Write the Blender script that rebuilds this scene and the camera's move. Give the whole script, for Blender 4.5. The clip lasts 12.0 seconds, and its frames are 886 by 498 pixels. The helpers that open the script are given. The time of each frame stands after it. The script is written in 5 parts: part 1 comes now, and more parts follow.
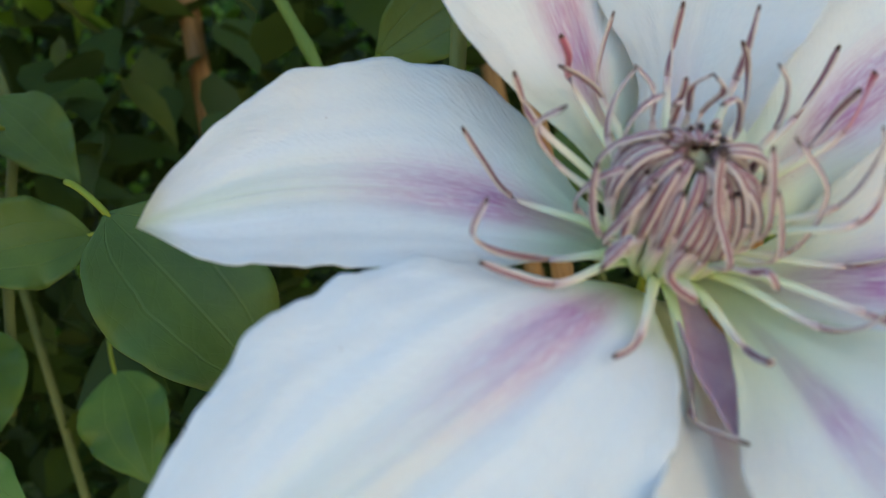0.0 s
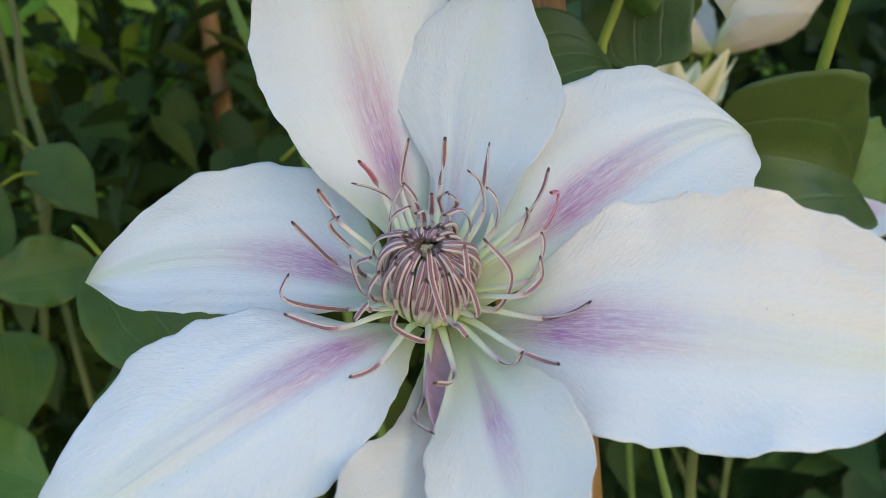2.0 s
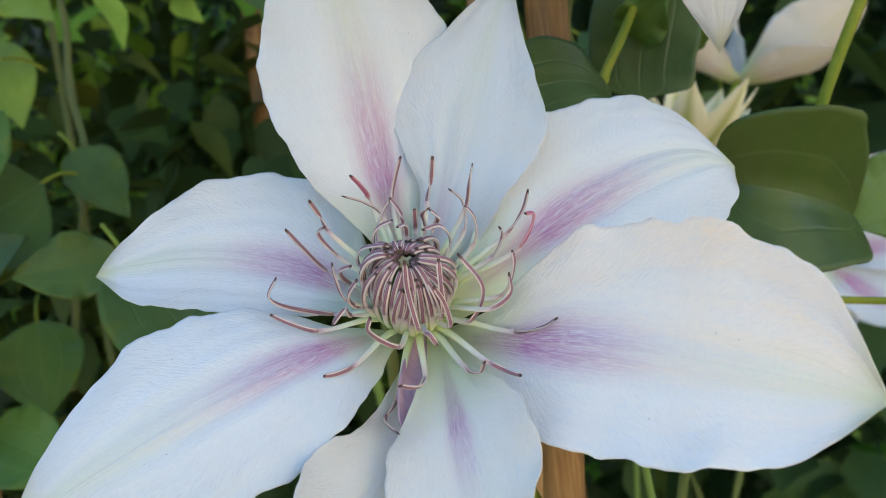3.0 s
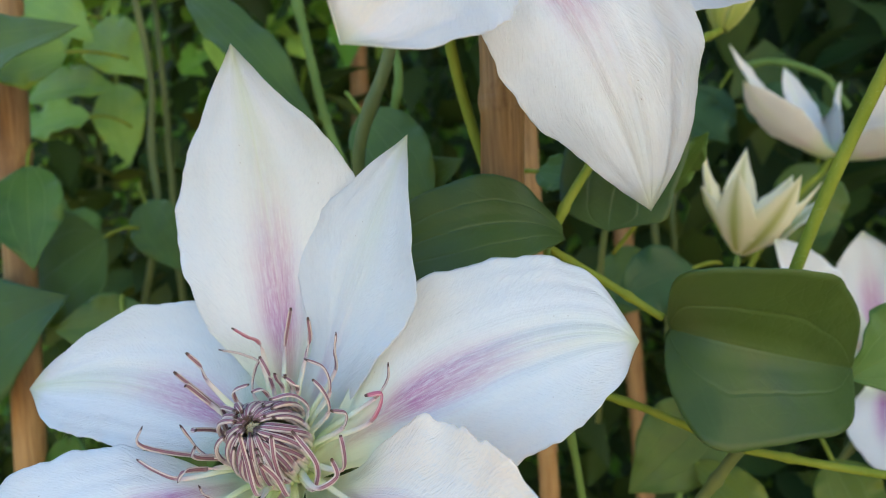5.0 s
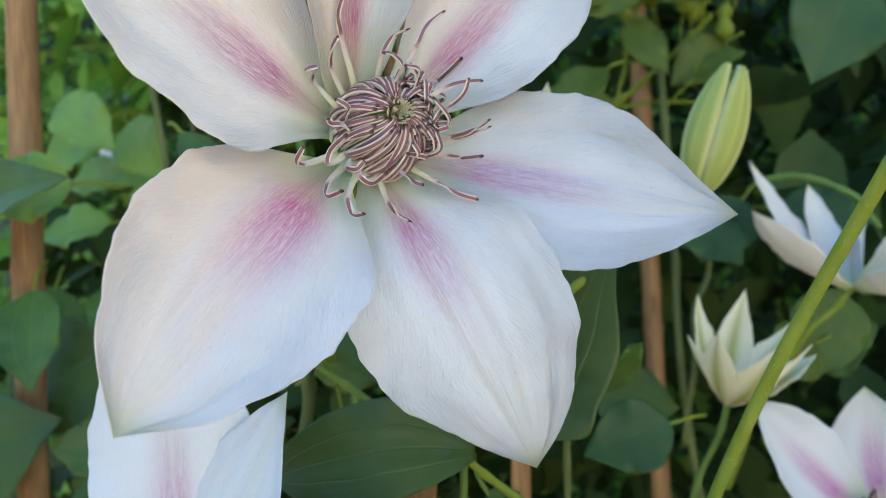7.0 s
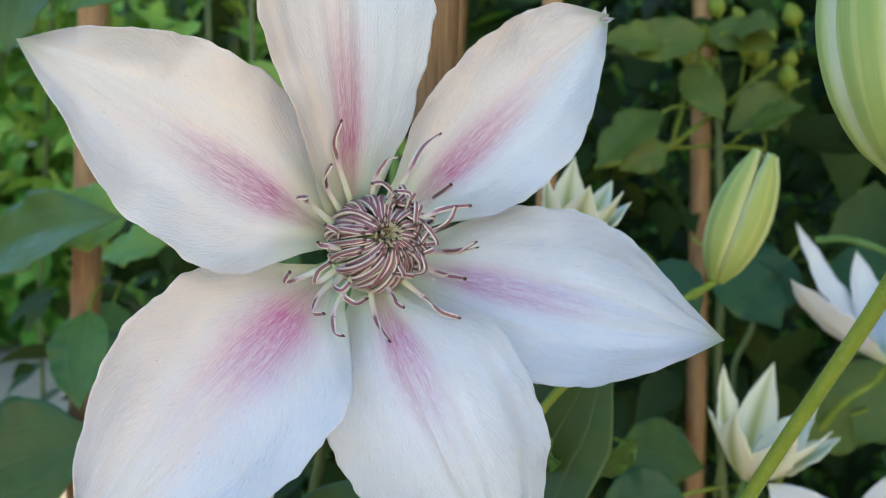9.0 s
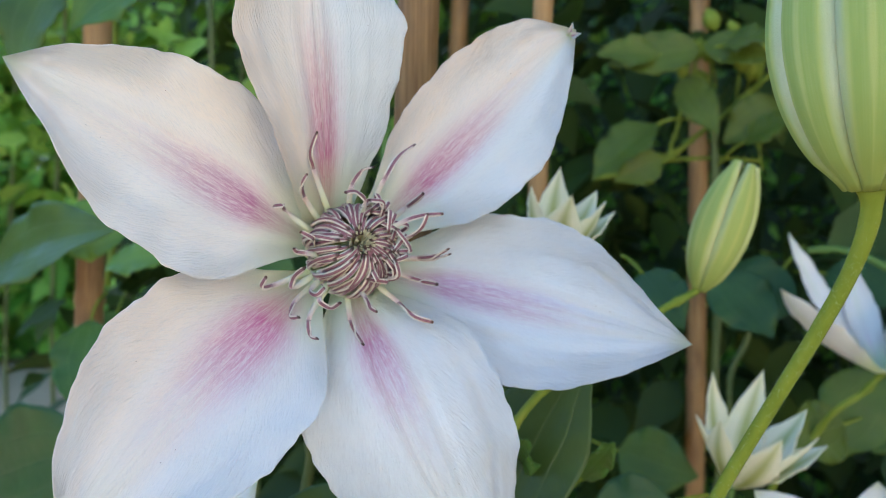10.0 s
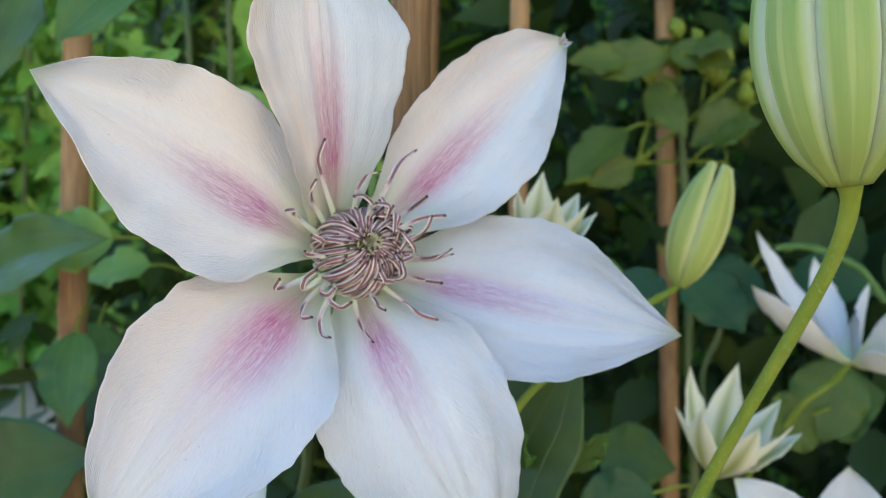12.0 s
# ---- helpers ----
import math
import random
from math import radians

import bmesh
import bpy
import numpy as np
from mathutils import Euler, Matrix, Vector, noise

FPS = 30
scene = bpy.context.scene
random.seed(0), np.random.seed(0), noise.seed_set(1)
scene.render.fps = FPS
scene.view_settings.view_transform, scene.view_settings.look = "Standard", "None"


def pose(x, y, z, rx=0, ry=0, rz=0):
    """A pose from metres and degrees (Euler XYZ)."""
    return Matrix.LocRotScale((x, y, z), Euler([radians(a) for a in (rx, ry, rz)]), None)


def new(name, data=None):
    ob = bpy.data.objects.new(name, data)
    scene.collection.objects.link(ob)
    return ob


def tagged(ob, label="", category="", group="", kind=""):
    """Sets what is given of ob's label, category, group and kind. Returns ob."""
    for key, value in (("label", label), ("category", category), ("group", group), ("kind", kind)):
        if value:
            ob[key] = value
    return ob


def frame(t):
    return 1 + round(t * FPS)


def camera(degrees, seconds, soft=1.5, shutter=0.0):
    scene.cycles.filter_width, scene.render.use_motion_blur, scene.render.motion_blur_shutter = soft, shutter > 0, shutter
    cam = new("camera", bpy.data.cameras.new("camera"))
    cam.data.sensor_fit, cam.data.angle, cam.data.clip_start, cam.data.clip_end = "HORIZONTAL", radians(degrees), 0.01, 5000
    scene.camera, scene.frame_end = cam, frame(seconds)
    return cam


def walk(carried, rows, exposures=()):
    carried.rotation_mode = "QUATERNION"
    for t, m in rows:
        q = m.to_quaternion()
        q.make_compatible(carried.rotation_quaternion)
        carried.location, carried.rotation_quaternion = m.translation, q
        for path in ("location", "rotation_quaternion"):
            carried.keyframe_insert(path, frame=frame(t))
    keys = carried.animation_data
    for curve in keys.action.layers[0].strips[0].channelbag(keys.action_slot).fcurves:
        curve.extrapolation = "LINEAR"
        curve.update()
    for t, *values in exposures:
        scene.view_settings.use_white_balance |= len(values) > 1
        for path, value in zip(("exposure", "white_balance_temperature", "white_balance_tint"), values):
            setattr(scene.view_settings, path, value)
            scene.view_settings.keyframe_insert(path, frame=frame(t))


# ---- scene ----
cam = camera(57.10, 12.0, soft=0.9)

# Seconds, eye, yaw, pitch and roll in degrees.
PATH = [
    (0, -0.04250, -0.09258, 0.90322, -6.051, -5.392, -11.449),
    (0.5, -0.03589, -0.10176, 0.90737, -5.248, -5.665, -11.845),
    (1, -0.02796, -0.12520, 0.90928, -3.885, -4.982, -11.804),
    (1.5, -0.01366, -0.14153, 0.90667, -2.646, -3.873, -11.631),
    (2, -0.00224, -0.15030, 0.91046, -2.008, -4.643, -10.907),
    (2.5, 0.00620, -0.16282, 0.90955, -0.412, -3.936, -9.704),
    (2.7, 0.00575, -0.16236, 0.90870, -0.285, -3.396, -9.011),
    (4.3, 0.06588, -0.15053, 0.92121, 10.842, -2.469, -5.654),
    (4.5, 0.06783, -0.15159, 0.92616, 11.740, -2.691, -5.178),
    (5, 0.08101, -0.15159, 0.94040, 13.587, -2.623, -4.484),
    (5.5, 0.10173, -0.14804, 0.95800, 15.569, -2.468, -3.819),
    (6, 0.11870, -0.14901, 0.97508, 17.343, -2.408, -3.104),
    (6.5, 0.12601, -0.14201, 0.98763, 18.875, -2.620, -2.987),
    (7, 0.13205, -0.13522, 0.99827, 20.440, -2.614, -2.519),
    (7.5, 0.13585, -0.13404, 1.00691, 22.238, -2.599, -1.629),
    (9.3, 0.15977, -0.13294, 1.02946, 26.675, -3.744, 0.918),
    (9.5, 0.16320, -0.13304, 1.02762, 27.298, -3.101, 0.782),
    (10, 0.16628, -0.13492, 1.02748, 26.988, -2.809, 0.714),
    (10.5, 0.16967, -0.14514, 1.02841, 26.278, -2.461, 0.440),
    (11, 0.16612, -0.14697, 1.02673, 25.324, -2.312, 0.042),
    (11.5, 0.16441, -0.14706, 1.02612, 24.767, -2.183, -0.156),
    (12, 0.16117, -0.14699, 1.02591, 24.355, -2.221, -0.303),
]


def aim(x, y, z, yaw, pitch, roll):
    return pose(x, y, z, 90 + pitch, 0, yaw) @ pose(0, 0, 0, 0, 0, roll)


walk(cam, [(t, aim(*p)) for t, *p in PATH], [(0.0, 1.57, 6200, -2), (2.5, 1.56, 6000, 1), (5.0, 1.71, 5850, 0), (7.5, 1.66, 5250, 0), (12.0, 1.63, 5200, 1)])

cam.data.dof.use_dof = True
cam.data.dof.focus_distance = 0.164
cam.data.dof.aperture_fstop = 20

# ---- light ----
SUN_ELEVATION, SUN_TURN = 36, 323
world = bpy.data.worlds.new("sky")
scene.world = world
world.use_nodes = True
wt = world.node_tree
sky = wt.nodes.new("ShaderNodeTexSky")
sky.sky_type, sky.sun_disc = "NISHITA", False
sky.sun_elevation, sky.sun_rotation = radians(SUN_ELEVATION), radians(SUN_TURN)
wt.nodes["Background"].inputs["Strength"].default_value = 0.15
wt.links.new(sky.outputs["Color"], wt.nodes["Background"].inputs["Color"])
sun = new("sun", bpy.data.lights.new("sun", "SUN"))
sun.data.energy, sun.data.angle, sun.data.color = 5.0, radians(4), (1.0, 0.84, 0.66)
sun.matrix_world = pose(0, 0, 3, 90 - SUN_ELEVATION, 0, 180 - SUN_TURN)

# ---- materials ----


class Nodes:
    """A node material under construction; every method returns a socket."""

    def __init__(self, name, roughness=0.5, specular=0.4):
        self.m = bpy.data.materials.new(name)
        self.m.use_nodes = True
        self.t = self.m.node_tree
        self.b = self.t.nodes["Principled BSDF"]
        self.b.inputs["Roughness"].default_value = roughness
        self.b.inputs["Specular IOR Level"].default_value = specular

    def put(self, socket, value):
        if isinstance(value, bpy.types.NodeSocket):
            self.t.links.new(value, socket)
        elif isinstance(value, tuple):
            socket.default_value = (*value, 1.0)[: len(socket.default_value)]
        else:
            socket.default_value = value

    def node(self, kind, out=0, **values):
        n = self.t.nodes.new(kind)
        for k, v in values.items():
            self.put(n.inputs[k.replace("_", " ")], v)
        return n.outputs[out]

    def math(self, op, a, b=0.0, c=0.0):
        n = self.t.nodes.new("ShaderNodeMath")
        n.operation = op
        for socket, v in zip(n.inputs, (a, b, c)):
            self.put(socket, v)
        return n.outputs[0]

    def uv(self):
        n = self.t.nodes.new("ShaderNodeUVMap")
        s = self.t.nodes.new("ShaderNodeSeparateXYZ")
        self.t.links.new(n.outputs[0], s.inputs[0])
        return n.outputs[0], s.outputs[0], s.outputs[1]

    def coords(self, vector, scale):
        n = self.t.nodes.new("ShaderNodeMapping")
        self.t.links.new(vector, n.inputs["Vector"])
        n.inputs["Scale"].default_value = scale
        return n.outputs[0]

    def place(self):
        return self.t.nodes.new("ShaderNodeTexCoord").outputs["Object"]

    def noise(self, vector, scale, detail=3.0, rough=0.55):
        n = self.t.nodes.new("ShaderNodeTexNoise")
        self.t.links.new(vector, n.inputs["Vector"])
        n.inputs["Scale"].default_value, n.inputs["Detail"].default_value, n.inputs["Roughness"].default_value = scale, detail, rough
        return n.outputs["Fac"]

    def ramp(self, fac, *stops):
        n = self.t.nodes.new("ShaderNodeValToRGB")
        self.put(n.inputs[0], fac)
        e = n.color_ramp.elements
        while len(e) < len(stops):
            e.new(0.5)
        for el, (p, c) in zip(e, stops):
            el.position, el.color = p, (*c, 1.0) if isinstance(c, tuple) else (c, c, c, 1.0)
        return n.outputs[0]

    def mix(self, fac, a, b):
        n = self.t.nodes.new("ShaderNodeMix")
        n.data_type = "RGBA"
        self.put(n.inputs[0], fac)
        self.put(n.inputs[6], a)
        self.put(n.inputs[7], b)
        return n.outputs[2]

    def bump(self, height, distance, strength=1.0):
        n = self.t.nodes.new("ShaderNodeBump")
        self.put(n.inputs["Height"], height)
        n.inputs["Distance"].default_value, n.inputs["Strength"].default_value = distance, strength
        self.t.links.new(n.outputs[0], self.b.inputs["Normal"])
        return n.outputs[0]

    def color(self, c):
        self.put(self.b.inputs["Base Color"], c)
        return self

    def lit_through(self, c, share):
        """Lets a share of the light through a thin sheet."""
        tr = self.t.nodes.new("ShaderNodeBsdfTranslucent")
        self.put(tr.inputs["Color"], c)
        mx = self.t.nodes.new("ShaderNodeMixShader")
        mx.inputs[0].default_value = share
        out = self.t.nodes["Material Output"]
        self.t.links.new(self.b.outputs[0], mx.inputs[1])
        self.t.links.new(tr.outputs[0], mx.inputs[2])
        self.t.links.new(mx.outputs[0], out.inputs["Surface"])
        return self

    def lucky(self):
        return self.t.nodes.new("ShaderNodeObjectInfo").outputs["Random"]

    def island(self):
        return self.t.nodes.new("ShaderNodeNewGeometry").outputs["Random Per Island"]


def petal_material(name, pink, dark, reach=0.62, spread=0.2, amount=1.0, cream=0, wrinkle=0.0018, sheer=0.3, cool=False, lean=0.5, green=0.15, warm=False):
    """White crepe-like petal with a broken pink bar along its midrib, greenish at the claw and along the nerves."""
    n = Nodes(name, 0.5, 0.35)
    uv, u, v = n.uv()
    far = n.math("MULTIPLY", n.math("ABSOLUTE", n.math("SUBTRACT", v, 0.5)), 2.0)
    streak = n.noise(n.coords(uv, (2.2, 40.0, 1.0)), 1.0, 5.0, 0.65)
    fleck = n.noise(n.coords(uv, (26.0, 110.0, 1.0)), 1.0, 4.0, 0.7)
    # the bar: a core, paler flanks that run on farther, all broken into threads and flecks
    wide = n.math("MULTIPLY_ADD", n.math("SUBTRACT", streak, 0.5), 0.34, far)
    taper = n.math("MULTIPLY_ADD", u, -1.9 * spread, spread * 3.2)
    core = n.ramp(n.math("DIVIDE", wide, taper), (0.0, 1.0), (0.35, 0.85), (0.7, 0.26), (1.0, 0.0))
    along = n.ramp(u, (0.05, 0.0), (0.13, 0.85), (0.28, 1.0), (reach * 0.72, 0.62), (reach, 0.16), (min(0.98, reach + 0.25), 0.0))
    broken = n.ramp(n.math("MULTIPLY_ADD", n.math("SUBTRACT", streak, 0.5), 0.6, fleck), (0.34, 0.42), (0.56, 1.0))
    bar = n.math("MULTIPLY", n.math("MULTIPLY", core, along), n.math("MULTIPLY", broken, amount))
    place = n.place()
    tint = n.noise(place, 28.0, 3.0)
    # cool and warm whites carry the tint of sky and bounced light
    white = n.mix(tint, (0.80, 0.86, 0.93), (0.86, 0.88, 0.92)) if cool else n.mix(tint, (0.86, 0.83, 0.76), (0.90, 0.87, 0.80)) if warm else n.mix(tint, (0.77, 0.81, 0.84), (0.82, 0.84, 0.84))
    # cream puts warm light falling on one side, or all, into the petal colour
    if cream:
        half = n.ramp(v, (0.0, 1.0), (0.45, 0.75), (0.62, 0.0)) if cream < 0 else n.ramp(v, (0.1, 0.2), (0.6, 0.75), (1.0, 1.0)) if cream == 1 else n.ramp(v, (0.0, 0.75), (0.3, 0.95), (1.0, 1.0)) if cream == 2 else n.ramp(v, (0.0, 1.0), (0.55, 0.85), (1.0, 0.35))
        warm_light = n.math("MULTIPLY", half, n.ramp(n.noise(n.coords(uv, (2.0, 3.0, 1.0)), 1.3, 2.0), (0.3, 0.55), (0.65, 1.0)))
        white = n.mix(warm_light, white, (0.95, 0.81, 0.68) if cream < 2 else (0.97, 0.87, 0.77) if cream == 2 else (0.97, 0.82, 0.65))
    # fine wrinkles fan out from the midrib to the edge, nerves run along it
    warp = n.noise(n.coords(uv, (5.0, 4.0, 1.0)), 1.0, 1.0)
    fan = n.math("ADD", n.math("SUBTRACT", u, n.math("MULTIPLY", n.math("POWER", far, 1.3), lean)), n.math("MULTIPLY", warp, 0.07))

    def hatch(fine, across, detail):
        at = n.t.nodes.new("ShaderNodeCombineXYZ")
        n.put(at.inputs[0], n.math("MULTIPLY", fan, fine))
        n.put(at.inputs[1], n.math("MULTIPLY", v, across))
        return n.noise(at.outputs[0], 1.0, detail, 0.6)

    raw, thin = hatch(100.0, 22.0, 3.0), hatch(160.0, 38.0, 4.0)
    patchy = n.ramp(warp, (0.36, 0.25), (0.62, 1.0))
    wr = n.math("MULTIPLY", n.math("MULTIPLY", raw, n.ramp(far, (0.15, 0.10), (0.8, 0.7))), patchy)
    wr = n.math("ADD", wr, n.math("MULTIPLY", thin, n.ramp(far, (0.1, 0.08), (0.7, 0.16))))
    # wrinkle hollows tinted grey: the shade in the creases is put into the colour
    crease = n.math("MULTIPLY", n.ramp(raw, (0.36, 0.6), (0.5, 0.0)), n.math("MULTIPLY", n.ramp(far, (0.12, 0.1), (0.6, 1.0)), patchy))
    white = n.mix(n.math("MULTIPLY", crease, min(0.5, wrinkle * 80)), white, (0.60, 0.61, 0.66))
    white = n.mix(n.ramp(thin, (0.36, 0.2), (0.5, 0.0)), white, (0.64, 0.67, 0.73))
    mottle = n.noise(n.coords(uv, (12.0, 20.0, 1.0)), 1.0, 5.0, 0.7)
    white = n.mix(n.ramp(mottle, (0.5, 0.0), (0.78, 0.18)), white, (0.90, 0.84, 0.83))
    white = n.mix(n.ramp(mottle, (0.28, 0.2), (0.45, 0.0)), white, (0.68, 0.76, 0.84))
    veil = n.noise(n.coords(uv, (1.5, 34.0, 1.0)), 1.0, 5.0, 0.65)
    white = n.mix(n.ramp(veil, (0.35, 0.0), (0.75, 0.14)), white, (0.73, 0.73, 0.76))
    keel = n.math("MULTIPLY", n.ramp(far, (0.0, green), (0.36, 0.0)), n.ramp(u, (0.3, 0.0), (0.65, 0.6), (1.0, 1.0)))
    c = n.mix(n.math("MULTIPLY", keel, n.ramp(veil, (0.35, 0.6), (0.6, 1.0))), white, (0.68, 0.76, 0.46))
    bar = n.math("MULTIPLY", bar, n.ramp(far, (0.006, 0.7), (0.03, 1.0)))
    hue = n.mix(n.ramp(n.math("MULTIPLY_ADD", fleck, 0.4, n.math("MULTIPLY", streak, 0.6)), (0.38, 0.0), (0.62, 1.0)), pink, dark)
    c = n.mix(bar, c, hue)
    claw = n.ramp(u, (0.08, 1.0), (0.29, 0.0))
    c = n.mix(n.math("MULTIPLY", claw, 0.8), c, (0.69, 0.77, 0.42))
    tip = n.ramp(u, (0.92, 0.0), (1.0, 0.7))
    c = n.mix(tip, c, (0.64, 0.70, 0.40))
    dust = n.t.nodes.new("ShaderNodeTexVoronoi")
    n.t.links.new(n.coords(uv, (46.0, 30.0, 1.0)), dust.inputs["Vector"])
    dust.inputs["Scale"].default_value = 1.0
    pick = n.node("ShaderNodeSeparateColor", 0, Color=dust.outputs["Color"])
    speck = n.math("MULTIPLY", n.ramp(dust.outputs["Distance"], (0.05, 1.0), (0.09, 0.0)), n.math("GREATER_THAN", pick, 0.975))
    c = n.mix(n.math("MULTIPLY", speck, 0.6), c, (0.22, 0.14, 0.10))
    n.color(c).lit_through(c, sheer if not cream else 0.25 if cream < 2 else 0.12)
    nerve = n.noise(n.coords(uv, (2.2, 70.0, 1.0)), 1.0, 4.0, 0.6)
    crepe = n.noise(n.coords(uv, (240.0, 90.0, 1.0)), 1.0, 4.0, 0.7)
    crepe = n.math("MULTIPLY", crepe, n.ramp(far, (0.4, 0.04), (0.95, 0.13)))
    n.bump(n.math("ADD", n.math("ADD", wr, crepe), n.math("MULTIPLY", nerve, n.ramp(far, (0.1, 0.3), (0.5, 0.08)))), wrinkle, 0.8)
    return n.m


def leaf_material(name, low, high, rib, gloss=0.5, shine=0.33):
    """Clematis leaf: darker and lighter patches, pale curved veins."""
    n = Nodes(name, gloss, shine)
    uv, u, v = n.uv()
    far = n.math("MULTIPLY", n.math("ABSOLUTE", n.math("SUBTRACT", v, 0.5)), 2.0)
    place = n.place()
    patch = n.noise(place, 45.0, 4.0)
    c = n.mix(n.ramp(patch, (0.3, 0.0), (0.7, 1.0)), low, high)
    c = n.mix(n.math("MULTIPLY", n.lucky(), 0.45), c, high)
    # arching veins run from the stalk to the tip beside the midrib, with faint cross veins between
    wavy = n.math("MULTIPLY_ADD", n.math("SUBTRACT", n.noise(n.coords(uv, (7.0, 2.0, 1.0)), 1.0, 2.0), 0.5), 0.10, far)
    arch = n.math("ABSOLUTE", n.math("SUBTRACT", wavy, 0.47))
    side = n.math("SUBTRACT", n.math("MULTIPLY", u, 5.2), n.math("MULTIPLY", wavy, 1.6))
    saw = n.math("ABSOLUTE", n.math("SUBTRACT", n.math("FRACT", side), 0.5))
    vein = n.math("MAXIMUM", n.math("MAXIMUM", n.ramp(arch, (0.0, 0.9), (0.035, 0.0)), n.ramp(saw, (0.0, 0.15), (0.06, 0.0))), n.ramp(far, (0.0, 1.0), (0.035, 0.0)))
    net = n.t.nodes.new("ShaderNodeTexVoronoi")
    net.feature = "DISTANCE_TO_EDGE"
    n.t.links.new(n.coords(uv, (16.0, 12.0, 1.0)), net.inputs["Vector"])
    net.inputs["Scale"].default_value = 1.0
    fine = n.ramp(net.outputs["Distance"], (0.0, 0.5), (0.08, 0.0))
    c = n.mix(n.math("MULTIPLY", vein, 0.24), c, rib)
    c = n.mix(n.math("MULTIPLY", fine, 0.05), c, rib)
    n.color(c).lit_through(n.mix(0.5, c, (0.10, 0.20, 0.02)), 0.2)
    n.put(n.b.inputs["Roughness"], n.ramp(n.noise(place, 90.0, 4.0), (0.3, 0.34), (0.7, 0.58)))
    relief = n.math("SUBTRACT", n.math("MULTIPLY", patch, 0.6), n.math("ADD", n.math("MULTIPLY", vein, 0.5), n.math("MULTIPLY", fine, 0.12)))
    n.bump(n.math("ADD", relief, n.math("MULTIPLY", n.noise(place, 110.0, 3.0), 0.9)), 0.0006, 0.6)
    return n.m


def stamen_material(name="stamen", pink=0.0, soft=0.0):
    """Pale green filament that turns into a mauve anther with cream margins and a dark tip."""
    n = Nodes(name, 0.55, 0.3)
    uv, u, v = n.uv()
    filament = n.ramp(u, (0.0, (0.56, 0.68, 0.20)), (0.25, (0.70, 0.77, 0.42)), (0.40, (0.74, 0.74, 0.58)), (0.53, (0.64, 0.48, 0.48)))
    stripe = n.math("ABSOLUTE", n.math("SUBTRACT", n.math("FRACT", n.math("MULTIPLY", v, 2.0)), 0.5))
    anther = n.ramp(stripe, (0.0, (0.27, 0.115, 0.15)), (0.12, (0.22, 0.085, 0.11)), (0.15, (0.065, 0.022, 0.028)), (0.19, (0.66, 0.58, 0.50)), (0.42, (0.86, 0.80, 0.70)), (0.5, (0.40, 0.26, 0.26)))
    grit = n.noise(n.coords(uv, (60.0, 20.0, 1.0)), 1.0, 3.0)
    anther = n.mix(n.ramp(grit, (0.45, 0.0), (0.75, 0.2)), anther, (0.60, 0.48, 0.38))
    if soft:
        anther = n.mix(soft, anther, n.ramp(stripe, (0.0, (0.38, 0.21, 0.28)), (0.16, (0.24, 0.12, 0.16)), (0.22, (0.60, 0.50, 0.53)), (0.5, (0.48, 0.36, 0.40))))
    if pink:
        anther = n.mix(pink, anther, (0.62, 0.14, 0.26))
    c = n.mix(n.ramp(u, (0.49, 0.0), (0.58, 1.0)), filament, anther)
    c = n.mix(n.ramp(u, (0.955, 0.0), (0.98, 1.0)), c, (0.09, 0.05, 0.04))
    n.color(c).lit_through(c, 0.15)
    n.bump(grit, 0.0002, 0.5)
    return n.m


def plain_material(name, low, high, scale, rough=0.55, stretch=(1, 1, 1), bump=0.0, sheer=0.0, specular=0.35):
    n = Nodes(name, rough, specular)
    f = n.noise(n.coords(n.place(), stretch), scale, 5.0, 0.6)
    c = n.mix(n.ramp(f, (0.3, 0.0), (0.7, 1.0)), low, high)
    n.color(c)
    if sheer:
        n.lit_through(c, sheer)
    if bump:
        n.bump(f, bump, 0.6)
    return n.m


def cane_material(name="bamboo", low=(0.155, 0.082, 0.026), high=(0.29, 0.170, 0.062)):
    """Weathered bamboo: long fibres, darker stains, tan to orange-brown."""
    n = Nodes(name, 0.55, 0.25)
    p = n.place()
    fibre = n.noise(n.coords(p, (1.0, 1.0, 0.04)), 900.0, 4.0)
    stain = n.noise(n.coords(p, (1.0, 1.0, 0.35)), 55.0, 4.0)
    c = n.mix(n.ramp(fibre, (0.3, 0.0), (0.7, 1.0)), low, high)
    c = n.mix(n.ramp(stain, (0.45, 0.0), (0.72, 0.75)), c, (0.09, 0.05, 0.03))
    n.color(c)
    n.bump(fibre, 0.0004, 0.5)
    return n.m


